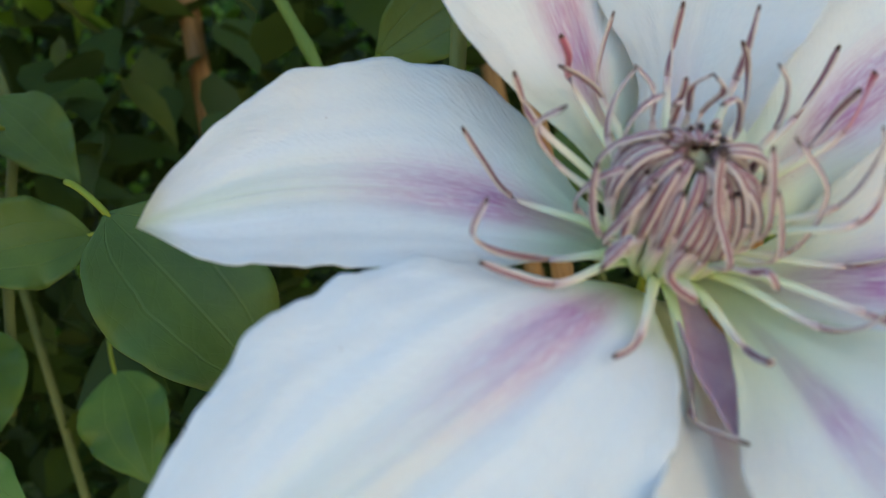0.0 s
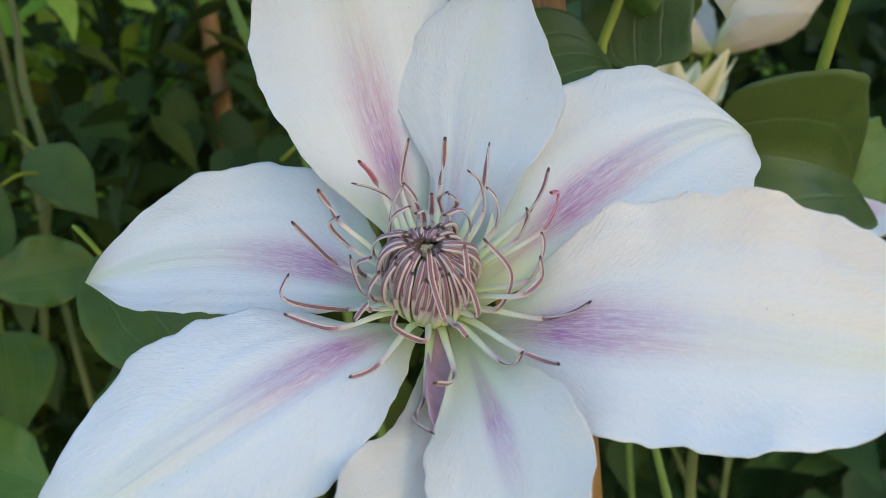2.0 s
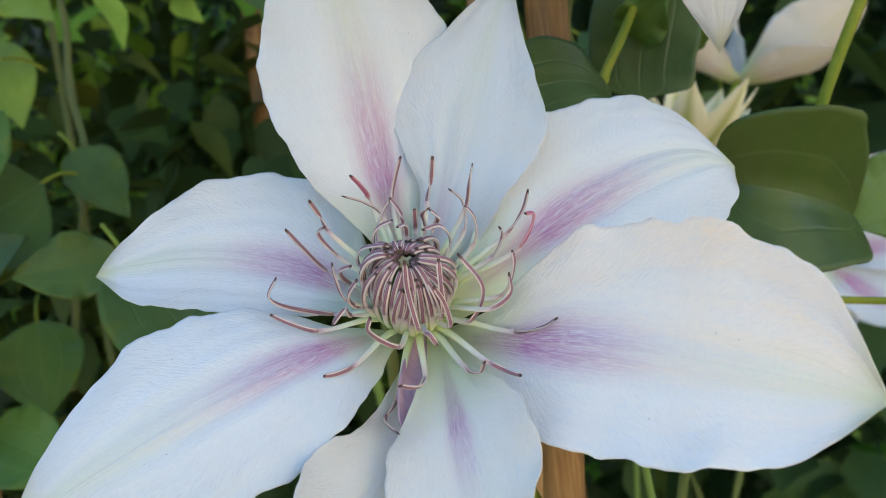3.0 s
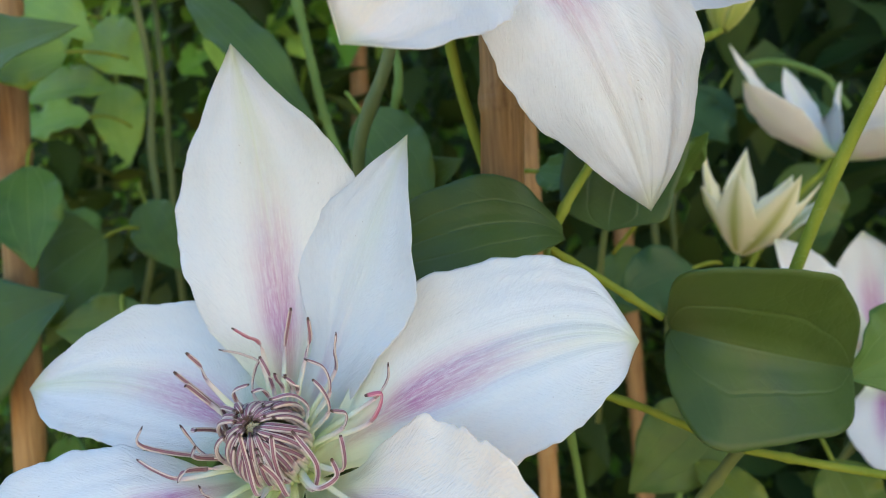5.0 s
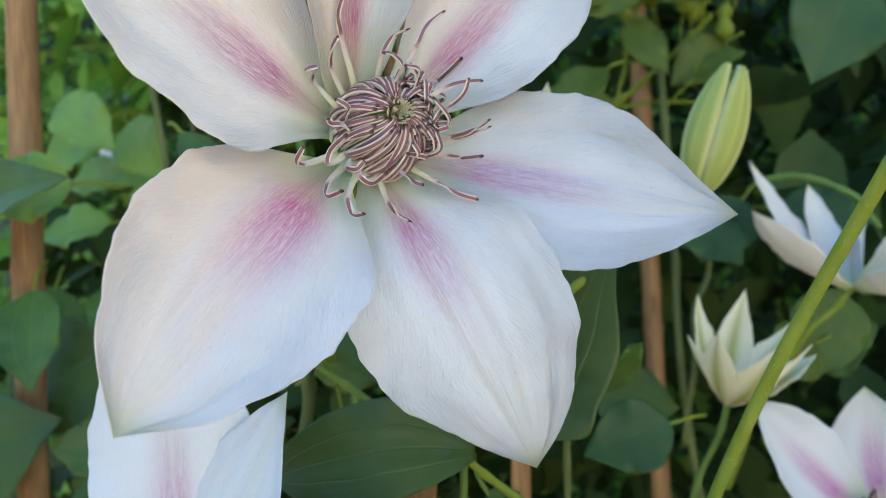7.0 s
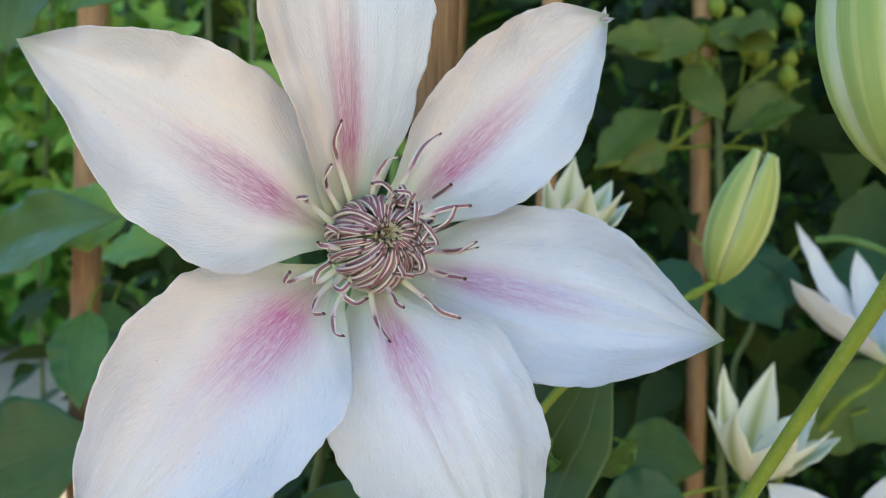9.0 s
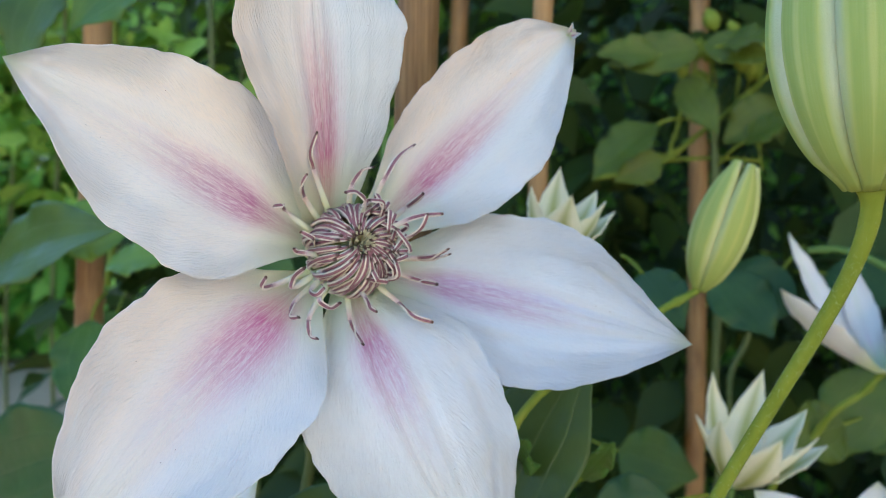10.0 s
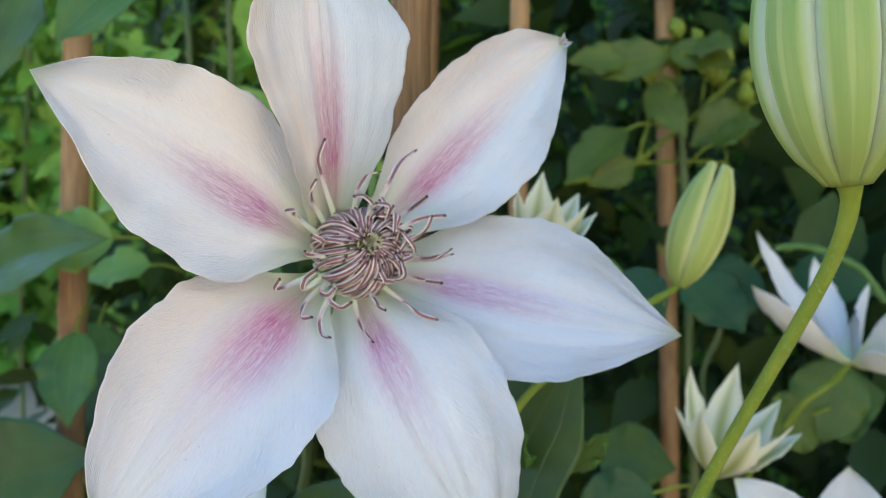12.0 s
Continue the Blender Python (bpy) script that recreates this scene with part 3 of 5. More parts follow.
def petal(flower, axis, material, base, bend, tip, turn, four_l, four_r, ruffle, seed, folds=0.0004, pleats=0.0):
    me = blade("petal", axis, base, bend, tip, turn, four_l, four_r, ruffle, folds, seed, 80, 65, pleats=pleats)
    return solid(part("petal", me, material, flower), 0.00016)


petal(lower, LOWER_AXIS, PETAL_SOFT, (-0.0009, 0.0224, 0.8841), (-0.0376, 0.0253, 0.9111), (-0.0707, 0.0216, 0.9039), (-0.35, 0.17, 0.19), (6.4, 15.2, 16.5, 11.8), (5.8, 22.9, 21.1, 8.7), 0.0006, 1)
petal(lower, LOWER_AXIS, PETAL_SOFT, (-0.0011, 0.0222, 0.8848), (-0.0050, 0.0363, 0.9409), (-0.0104, 0.0281, 0.9842), (-0.6, 0.89, 0), (4.4, 19.4, 22, 10.3), (5.8, 15.3, 21.9, 7.4), 0.0006, 2)
petal(lower, LOWER_AXIS, PETAL_FAINT, (-0.0005, 0.0202, 0.8836), (0.0113, 0.0292, 0.9192), (0.0317, 0.0269, 0.9583), (0.22, 0.11, 0.11), (6, 5.3, 19.6, 8.1), (5.7, 13.8, 20.5, 7.2), 0.0006, 3)
petal(lower, LOWER_AXIS, PETAL_LOW, (0.0008, 0.0168, 0.8818), (0.0579, 0.0174, 0.9213), (0.0794, 0.0365, 0.9075), (-0.33, 0.65, -0.06), (5.6, 22.7, 23.4, 18), (5.9, 21.2, 21.1, 11.7), 0.0006, 4, 0.0004, 0.00015)
petal(lower, LOWER_AXIS, LOW_WARM_LIT, (0.0026, 0.0234, 0.8786), (0.0373, -0.0105, 0.8795), (0.0723, -0.0386, 0.8694), (0.19, -0.65, 0.23), (5.4, 21.7, 24.6, 17.5), (6.2, 19.4, 19.4, 13.1), 0.0009, 5, 0.0003, 0.00012)
petal(lower, LOWER_AXIS, PETAL_WARM, (0.0036, 0.0158, 0.8819), (0.0093, -0.0373, 0.8555), (0.0056, -0.0351, 0.8308), (-0.27, -0.14, 0.29), (4.3, 14.9, 10.1, 8.8), (4.1, 14, 9.6, 8.9), 0.0009, 6)
petal(lower, LOWER_AXIS, PETAL_LOW, (-0.0049, 0.0213, 0.8813), (-0.0240, -0.0225, 0.8901), (-0.0764, -0.0181, 0.8617), (-0.41, 0.41, -0.1), (5.8, 16.7, 20.4, 11.7), (5.7, 18.7, 21.5, 12.1), 0.0007, 7)
petal(lower, LOWER_AXIS, PETAL_FAINT, (-0.0006, 0.0210, 0.8782), (-0.0032, -0.0194, 0.8523), (-0.0319, -0.0366, 0.8495), (0.33, 0.08, 0.24), (4.6, 10.1, 14.3, 6.7), (4.6, 8.8, 14.8, 6.8), 0.0006, 8)
petal(upper, UPPER_AXIS, HIGH_WARM_LIT, (0.0465, 0.0404, 1.0143), (0.0379, -0.0137, 1.0392), (0.0265, -0.0382, 1.0542), (-0.19, 0.05, 0.23), (5, 20.7, 18.9, 6.2), (6.1, 19.9, 18.8, 8.7), 0.0006, 9)
petal(upper, UPPER_AXIS, HIGH_WARM_LIT_A, (0.0440, 0.0402, 1.0139), (0.0676, 0.0027, 1.0624), (0.0549, 0.0140, 1.0943), (-0.24, -0.02, 0.23), (6.6, 12, 19.3, 9.9), (5.6, 15, 19.1, 8.4), 0.0006, 10, 0.0005, 0.00012)
petal(upper, UPPER_AXIS, HIGH_WARM_LIT_A, (0.0467, 0.0431, 1.0138), (0.0845, 0.0567, 1.0544), (0.1046, 0.0551, 1.0708), (0.18, 0.11, 0.18), (5.8, 15.2, 16.4, 10.4), (5.5, 18.1, 17.9, 7), 0.0006, 11)
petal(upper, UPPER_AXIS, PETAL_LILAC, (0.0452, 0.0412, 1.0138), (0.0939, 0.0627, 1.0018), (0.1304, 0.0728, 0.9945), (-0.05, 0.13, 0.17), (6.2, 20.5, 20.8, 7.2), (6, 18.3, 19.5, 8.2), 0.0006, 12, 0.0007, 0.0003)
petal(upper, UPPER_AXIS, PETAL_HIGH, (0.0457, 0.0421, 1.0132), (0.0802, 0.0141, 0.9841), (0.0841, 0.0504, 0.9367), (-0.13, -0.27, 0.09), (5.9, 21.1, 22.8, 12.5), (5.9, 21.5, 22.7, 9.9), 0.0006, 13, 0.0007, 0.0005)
petal(upper, UPPER_AXIS, HIGH_WARM_LIT_B, (0.0436, 0.0394, 1.0122), (0.0441, -0.0059, 0.9925), (0.0405, -0.0378, 0.9659), (-0.15, 0.22, 0.31), (5.9, 20.6, 21.7, 12.2), (4.9, 19, 21.6, 12.4), 0.0006, 14, 0.0004, 0.00025)
for way in ((0.0008, 0.0, 0.0034), (0.0030, 0.0002, 0.0006)):
    root = np.array((0.1030, 0.0549, 1.0692))
    tooth = blade("petal_tooth", UPPER_AXIS, root, root + np.array(way) * 0.5, root + np.array(way), (0, 0, 0.2), (1.0, 0.9, 0.55, 0.2), (1.0, 0.9, 0.55, 0.2), 0.0, 0.0, 40, 14, 7, 0.001)
    solid(part("petal_tooth", tooth, HIGH_WARM_LIT_A, upper, "split greenish petal tip"), 0.00016)

stamen(lower, LOWER_BASE, LOWER_TOP, (-7, 24.3, 16.3), (-8, 23.6, 21.6), (-9.6, 23.6, 25.7), True)
stamen(lower, LOWER_BASE, LOWER_TOP, (-4.5, 18, 18.1), (-7.6, 18.8, 21.8), (-11.6, 18.2, 25.7))
stamen(lower, LOWER_BASE, LOWER_TOP, (-2, 25, 13.3), (-0.6, 28.3, 16.6), (1.5, 31, 21))
stamen(lower, LOWER_BASE, LOWER_TOP, (5.9, 19.7, 17.7), (7.5, 23.1, 20.8), (8.6, 25.2, 26))
stamen(lower, LOWER_BASE, LOWER_TOP, (14.1, 15.8, 18.8), (15.4, 17.5, 24), (16.7, 20, 28))
stamen(lower, LOWER_BASE, LOWER_TOP, (13.2, 10.8, 18), (13.4, 13.7, 23.8), (10.9, 13.4, 28.9))
stamen(lower, LOWER_BASE, LOWER_TOP, (14.6, 5.4, 20), (15.1, 7.3, 26.3), (13.5, 8.7, 28.8))
stamen(lower, LOWER_BASE, LOWER_TOP, (22.4, 10.8, 14.1), (26.1, 13.3, 17.9), (27.6, 14.7, 23.1))
stamen(lower, LOWER_BASE, LOWER_TOP, (23.9, 3.5, 18.7), (27.4, 6.9, 24.6), (25.1, 5.1, 27.9), True)
stamen(lower, LOWER_BASE, LOWER_TOP, (18, 2, 19.2), (20.2, 2.8, 24.6), (19.4, 0.8, 30.8))
stamen(lower, LOWER_BASE, LOWER_TOP, (18.4, -6.5, 17.4), (21.3, -4.9, 26.1), (21.2, -3.3, 28.2))
stamen(lower, LOWER_BASE, LOWER_TOP, (16, -11.8, 21.9), (19.6, -9.8, 22.9), (19.8, -7.8, 27.5))
stamen(lower, LOWER_BASE, LOWER_TOP, (13.7, -21.3, 17.5), (16.6, -23.2, 17.1), (19.2, -25.3, 18.5))
stamen(lower, LOWER_BASE, LOWER_TOP, (9.3, -20.8, 15.1), (11.5, -23.3, 18.5), (12.6, -24, 24.1))
stamen(lower, LOWER_BASE, LOWER_TOP, (2.3, -13.5, 19), (3, -15.5, 21.5), (4.2, -16.9, 19.5))
stamen(lower, LOWER_BASE, LOWER_TOP, (0.7, -20.2, 12.6), (-0.9, -25.1, 19.6), (-3.5, -26.6, 24.5))
stamen(lower, LOWER_BASE, LOWER_TOP, (-5.9, -22.1, 8.1), (-8.1, -26.7, 10.7), (-5.2, -32, 15.3))
stamen(lower, LOWER_BASE, LOWER_TOP, (-12.7, -17.6, 17.2), (-15.5, -19.8, 19.5), (-17.9, -20.9, 21.4))
stamen(lower, LOWER_BASE, LOWER_TOP, (-3.6, -13.8, 15.2), (-8.5, -13.3, 22.3), (-7.4, -13.1, 27.4))
stamen(lower, LOWER_BASE, LOWER_TOP, (-13, -3.3, 18.7), (-14, -1.8, 25.2), (-13.8, -1.1, 29.5))
stamen(lower, LOWER_BASE, LOWER_TOP, (-6.1, 7.2, 22.7), (-4.4, 7.5, 27.3), (-1.3, 8.7, 27.4))
stamen(lower, LOWER_BASE, LOWER_TOP, (-17.5, -0.5, 9.5), (-28.4, -1.6, 21), (-26, 0.8, 24.6))
stamen(lower, LOWER_BASE, LOWER_TOP, (-19.7, -7.7, 15.7), (-24.5, -6.6, 18), (-28.5, -4.7, 19.8))
stamen(lower, LOWER_BASE, LOWER_TOP, (-18.7, 12.2, 7.4), (-22.6, 14.5, 14.1), (-25.2, 16, 20))
stamen(lower, LOWER_BASE, LOWER_TOP, (-15.8, 13.4, 20.8), (-16.9, 15.7, 22.9), (-18.3, 16.8, 27.6))
stamen(lower, LOWER_BASE, LOWER_TOP, (-14.7, 8.4, 18.7), (-17.2, 9.9, 24.6), (-14.7, 7.5, 30.1))
stamen(lower, LOWER_BASE, LOWER_TOP, (-12.6, 3.7, 13.6), (-12.7, -0.8, 26.3), (-10.1, -2.1, 29))
stamen(lower, LOWER_BASE, LOWER_TOP, (-12.5, -6, 17), (-12.5, -9.8, 26), (-15.7, -10.5, 22))
stamen(lower, LOWER_BASE, LOWER_TOP, (-11.3, -3, 14.9), (-11.5, -6.2, 25.6), (-9.1, -5.7, 29.5))
stamen(lower, LOWER_BASE, LOWER_TOP, (11.2, -9.6, 14), (14.6, -7, 22), (10.6, -2.1, 28))
stamen(lower, LOWER_BASE, LOWER_TOP, (20.1, -11.4, 9.9), (25.5, -13.1, 13.5), (28.3, -14, 18))
stamen(lower, LOWER_BASE, LOWER_TOP, (-5.8, 12, 17), (-4.2, 15, 21), (-1.4, 16.2, 25))
stamen(lower, LOWER_BASE, LOWER_TOP, (0.1, 11.6, 19), (0.1, 13.6, 23), (-1.7, 16.5, 25))
stamen(lower, LOWER_BASE, LOWER_TOP, (-10.1, 5.6, 18), (-8.4, 5.1, 24), (-2.8, 2.5, 28))
stamen(lower, LOWER_BASE, LOWER_TOP, (2.8, 11.3, 20), (3.1, 11.3, 24), (3.3, 11.8, 26))
stamen(lower, LOWER_BASE, LOWER_TOP, (4.9, 11.3, 20), (4.7, 11.9, 24), (6.4, 10.7, 27))
stamen(lower, LOWER_BASE, LOWER_TOP, (6.5, 10.5, 20), (7.8, 9.5, 25), (6.3, 10.3, 27))
stamen(lower, LOWER_BASE, LOWER_TOP, (9.7, 6.4, 20), (8, 6.6, 26), (4.3, 4.7, 28))
stamen(lower, LOWER_BASE, LOWER_TOP, (0.9, 8.3, 22), (0.8, 8.1, 26), (-0.7, 7, 27))
stamen(lower, LOWER_BASE, LOWER_TOP, (0.8, -11.9, 18), (-0.1, -6.6, 24), (0.3, -3.3, 30))
stamen(lower, LOWER_BASE, LOWER_TOP, (7.1, -11.8, 17), (6.7, -10, 23), (5.1, -8.8, 28))
stamen(lower, LOWER_BASE, LOWER_TOP, (6.2, -9.2, 19), (6.5, -6.8, 25), (6.8, -3.3, 29))
stamen(upper, UPPER_BASE, UPPER_TOP, (-10.2, 17.3, 25.7), (-11.3, 20.3, 29), (-10.1, 24.3, 31.7))
stamen(upper, UPPER_BASE, UPPER_TOP, (-12.1, 11.6, 22.2), (-13.3, 13.1, 28.1), (-12.4, 14.8, 29.8))
stamen(upper, UPPER_BASE, UPPER_TOP, (-16.9, 8, 23.3), (-18.8, 6.7, 32), (-20.2, 7.2, 29.4))
stamen(upper, UPPER_BASE, UPPER_TOP, (-1.2, 13.7, 25.5), (0.9, 16.6, 27.2), (2.7, 16.1, 32.3))
stamen(upper, UPPER_BASE, UPPER_TOP, (6.5, 15, 26.3), (10.7, 21.1, 25), (14.4, 23.6, 27.6))
stamen(upper, UPPER_BASE, UPPER_TOP, (13.5, 9.9, 20.5), (14.5, 10.4, 25.8), (14.1, 10.1, 32.2))
stamen(upper, UPPER_BASE, UPPER_TOP, (10.3, 4.2, 29.9), (13.9, 5.2, 30.3), (19.1, 5.6, 30.7))
stamen(upper, UPPER_BASE, UPPER_TOP, (11.6, 0.9, 27.5), (13.4, 2.3, 31.6), (14.5, 5.1, 33))
stamen(upper, UPPER_BASE, UPPER_TOP, (16.3, -2.3, 17.4), (18.4, -3.3, 24.2), (20.9, -2.2, 28.1))
stamen(upper, UPPER_BASE, UPPER_TOP, (16.9, -2.6, 17.3), (19.4, -3.4, 22.5), (21.9, -3.2, 26.3))
stamen(upper, UPPER_BASE, UPPER_TOP, (13.4, -7.6, 19.4), (15.8, -9.1, 22.1), (17.3, -10.9, 28.5))
stamen(upper, UPPER_BASE, UPPER_TOP, (10.3, -13.5, 18.5), (12.9, -17.5, 22.7), (17.2, -19.2, 23.5))
stamen(upper, UPPER_BASE, UPPER_TOP, (1.4, -12.8, 22), (1.6, -15.5, 25.6), (2.5, -16.8, 27.9))
stamen(upper, UPPER_BASE, UPPER_TOP, (-1.2, -17.2, 16.5), (-0.7, -20.7, 19.6), (-0.5, -24, 25.5))
stamen(upper, UPPER_BASE, UPPER_TOP, (-12, -17.4, 21.3), (-12, -21, 22.9), (-11.1, -22.3, 27.4))
stamen(upper, UPPER_BASE, UPPER_TOP, (-14.6, -12.8, 17.5), (-16, -16.2, 20.3), (-15, -17.4, 27.5))
stamen(upper, UPPER_BASE, UPPER_TOP, (-19.5, -8.7, 18), (-22.7, -9.9, 24.5), (-22, -8.3, 28.2))
stamen(upper, UPPER_BASE, UPPER_TOP, (-9.9, -13.5, 24.4), (-7.7, -15, 24.1), (-6.4, -14.8, 30.8))
stamen(upper, UPPER_BASE, UPPER_TOP, (-11.4, -10.8, 21.8), (-10.5, -12.1, 25), (-8.8, -10.6, 25.6))
stamen(upper, UPPER_BASE, UPPER_TOP, (-15.9, -10, 22.8), (-15.5, -8.1, 24.1), (-14, -7, 31.3))
stamen(upper, UPPER_BASE, UPPER_TOP, (-12.9, -2.6, 25.5), (-14.4, -2.1, 24.4), (-15.5, -1.5, 25.7))
stamen(upper, UPPER_BASE, UPPER_TOP, (-9.5, 0.5, 20), (-11.5, 0.6, 27), (-14.3, 1.8, 28))
stamen(upper, UPPER_BASE, UPPER_TOP, (0.4, 8.5, 30.7), (-2, 10, 32.2), (-5.1, 9.3, 34.2))
stamen(upper, UPPER_BASE, UPPER_TOP, (5.5, 6, 24), (5.2, 8.7, 28.5), (1.5, 9, 29.5))
for i in range(22):
    turn = np.random.default_rng(130 + i)
    a, r = radians(-62 + 6.2 * i + turn.uniform(-4, 4)), turn.uniform(7.5, 10.5)
    c, d = a + turn.uniform(-0.3, 0.3), a + turn.uniform(-0.6, 0.6)
    h = turn.uniform(22, 27)
    stamen(upper, UPPER_BASE, UPPER_TOP, (r * math.cos(a), r * math.sin(a), h - 7), ((r + 2) * math.cos(c), (r + 2) * math.sin(c), h), ((r - turn.uniform(0, 2.5)) * math.cos(d), (r - 0.5) * math.sin(d), h + turn.uniform(0, 2)))
tongue = blade("staminode", LOWER_AXIS, (0.0003, 0.0173, 0.8829), (-0.0026, 0.0059, 0.8715), (-0.0041, -0.0069, 0.8655), (0.3, 0.0, 0.5), (1.4, 3.4, 3.6, 2.6), (1.4, 3.0, 3.4, 2.4), 0.0003, 0.0, 41, 30, 13, 0.0012)
solid(part("staminode", tongue, TONGUE, lower, "narrow mauve half-formed petal among the stamens"), 0.0003)
dome(lower, LOWER_BASE, LOWER_TOP, 0.0080, 104, 5, 0.0)
dome(upper, UPPER_BASE, UPPER_TOP, 0.0102, 92, 6, 0.3)
part("flower_stalk", tube("stalk", bezier([LOWER_BASE, (0.0, 0.04, 0.872), (0.012, 0.07, 0.85), (0.03, 0.085, 0.80)], 16), 0.0016, 10), STEM, lower)
part("flower_stalk", tube("stalk", bezier([UPPER_BASE, (0.030, 0.06, 1.005), (0.03, 0.085, 0.98), (0.045, 0.085, 0.93)], 16), 0.0016, 10), STEM, upper)

# ---- buds and half-open flowers ----


def bud(base, top, width, material, sepals, label, opening=0.0, group="clematis buds", seed=0, fuzz=0, turn=0.0):
    """A closed or opening bud: keeled sepals wrapped round, tips free by the opening."""
    ob = thing("clematis_bud", base, label, "bud", group)
    base, top = np.array(base, float), np.array(top, float)
    k = unit(top - base)
    e1 = unit(np.cross(k, (0.3, 1, 0.1)))
    e2 = np.cross(k, e1)
    length = np.linalg.norm(top - base)
    rng = np.random.default_rng(seed)
    n, m = 36, 15
    s = np.linspace(0, 1, n)
    body = np.interp(s, [0, 0.024, 0.06, 0.11, 0.21, 0.32, 0.45, 0.62, 0.8, 0.93, 1.0], [0.12, 0.33, 0.48, 0.62, 0.82, 0.94, 1.0, 0.92, 0.66, 0.36, 0.12]) * width / 2
    body = np.convolve(np.pad(body, 2, mode="edge"), np.ones(5) / 5, "valid")
    for i in range(sepals):
        f0 = turn + 2 * math.pi * i / sepals + rng.uniform(-0.05, 0.05)
        half = math.pi / sepals * (1.02 + 0.6 * opening)
        rows = np.empty((n, m, 3))
        spread = opening * width * s**2 * rng.uniform(0.7, 1.3)
        narrow = np.interp(s, [0, 0.6, 0.85, 1], [1, 1, 0.9, 0.35]) * (1 - 0.35 * opening * s)
        for j, v in enumerate(np.linspace(-1, 1, m)):
            f = f0 + v * half * narrow
            r = body + spread - width * 0.14 * abs(v) ** 5 + width * 0.004 * np.cos(v * 9) * (1 - abs(v) ** 4)
            rows[:, j] = base + k * (s * length)[:, None] + r[:, None] * (np.cos(f)[:, None] * e1 + np.sin(f)[:, None] * e2)
        solid(part("sepal", sheet("sepal", rows, s, np.linspace(0, 1, m)), material, ob), width * 0.02)
        if fuzz:
            count = fuzz // sepals
            a, b = rng.integers(1, n - 1, count), rng.integers(0, m, count)
            p = rows[a, b] + (rows[a, (b + 1) % m] - rows[a, b]) * rng.random((count, 1)) * 0.5
            axis = base + k * (s[a] * length)[:, None]
            o = unit(p - axis + rng.normal(size=(count, 3)) * 0.003)
            w = unit(np.cross(o, k)) * 0.00004
            tip = p + o * rng.uniform(0.0005, 0.0013, (count, 1)) + k * rng.uniform(-0.0004, 0.0004, (count, 1))
            me = bpy.data.meshes.new("bud_down")
            me.from_pydata(np.stack([p - w, p + w, tip], 1).reshape(-1, 3).tolist(), [], np.arange(3 * count).reshape(-1, 3).tolist())
            tagged(part("bud_down", me, HAIR, ob), kind="stuff")
    return ob


def half_open(base, centre, radius, count, material, width, label, start=0.0, category="flower", group="half-open clematis flowers", seed=0):
    """A flower that is opening: pointed sepals that rise from a narrow base and lean out to a ring of tips."""
    ob = thing("opening_flower", base, label, category, group)
    rng = np.random.default_rng(seed)
    b, c = np.array(base, float), np.array(centre, float)
    k = unit(c - b)
    e1 = unit(np.cross(k, (0.1, 1, 0.2)))
    e2 = np.cross(k, e1)
    w = width * 1000
    for i in range(count):
        f = start + 2 * math.pi * (i + rng.uniform(-0.15, 0.15)) / count
        out = e1 * math.cos(f) + e2 * math.sin(f)
        r = radius * rng.uniform(0.8, 1.15)
        tip = c + out * r + k * radius * rng.uniform(-0.35, 0.35)
        bend = b * 0.5 + c * 0.5 + out * r * 0.75 - k * radius * 0.1
        four = (w * 0.26, w * 0.48, w * 0.42, w * 0.16)
        me = blade("petal", k - out * 0.8, b + out * 0.002, bend, tip, (0, rng.uniform(-0.15, 0.15), 0.3), four, four, 0.0005, 0.0005, i, 28, 15, 0.003)
        solid(part("petal", me, material, ob), 0.0004)
    return ob


big_bud = bud((0.1680, 0.0416, 1.0325), (0.164, 0.036, 1.098), 0.034, BUD, 8, "large closed green bud with pale downy seams on a stout stalk", 0.0, seed=3, fuzz=6000, turn=0.39)
stalk = bezier([(0.1682, 0.0416, 1.0330), (0.1726, 0.0475, 1.012), (0.1293, 0.0768, 0.9643), (0.1054, 0.0929, 0.8651)], 40)
bud_stalk = part("flower_stalk", tube("stalk", stalk, np.interp(np.linspace(0, 1, 40), [0, 0.04, 0.2, 1], [0.0031, 0.0021, 0.0017, 0.0017]), 14), STEM, big_bud, "stout yellow-green downy stalk")


def down(line, radius, count, parent, seed):
    """Short pale hairs that stand off a stalk, in one mesh."""
    rng = np.random.default_rng(seed)
    verts, faces = [], []
    t = unit(np.gradient(line, axis=0))
    for i in range(count):
        q = rng.uniform(0, len(line) - 1.01)
        a, f = int(q), q - int(q)
        p = line[a] * (1 - f) + line[a + 1] * f
        o = unit(np.cross(t[a], rng.normal(size=3)))
        s = np.cross(t[a], o) * 0.00005
        p = p + o * radius * 0.97
        e = p + o * rng.uniform(0.0003, 0.0009) + t[a] * rng.uniform(-0.0003, 0.0003)
        b = len(verts)
        verts += [p - s, p + s, e]
        faces.append((b, b + 1, b + 2))
    me = bpy.data.meshes.new("down")
    me.from_pydata([tuple(v) for v in verts], [], faces)
    return tagged(part("stalk_down", me, HAIR, parent), kind="stuff")


down(stalk, 0.0017, 2200, big_bud, 4)

bud((0.1154, 0.1700, 0.9992), (0.1295, 0.1750, 1.0450), 0.0195, BUD_YELLOW, 5, "yellow-green pointed bud with parted tips on a thin stalk", 0.14, seed=9)
half_open((0.1229, 0.2250, 0.9116), (0.1345, 0.2210, 0.9440), 0.0285, 8, STAR, 0.0185, "small half-open flower of greenish cream pointed sepals", 0.3)
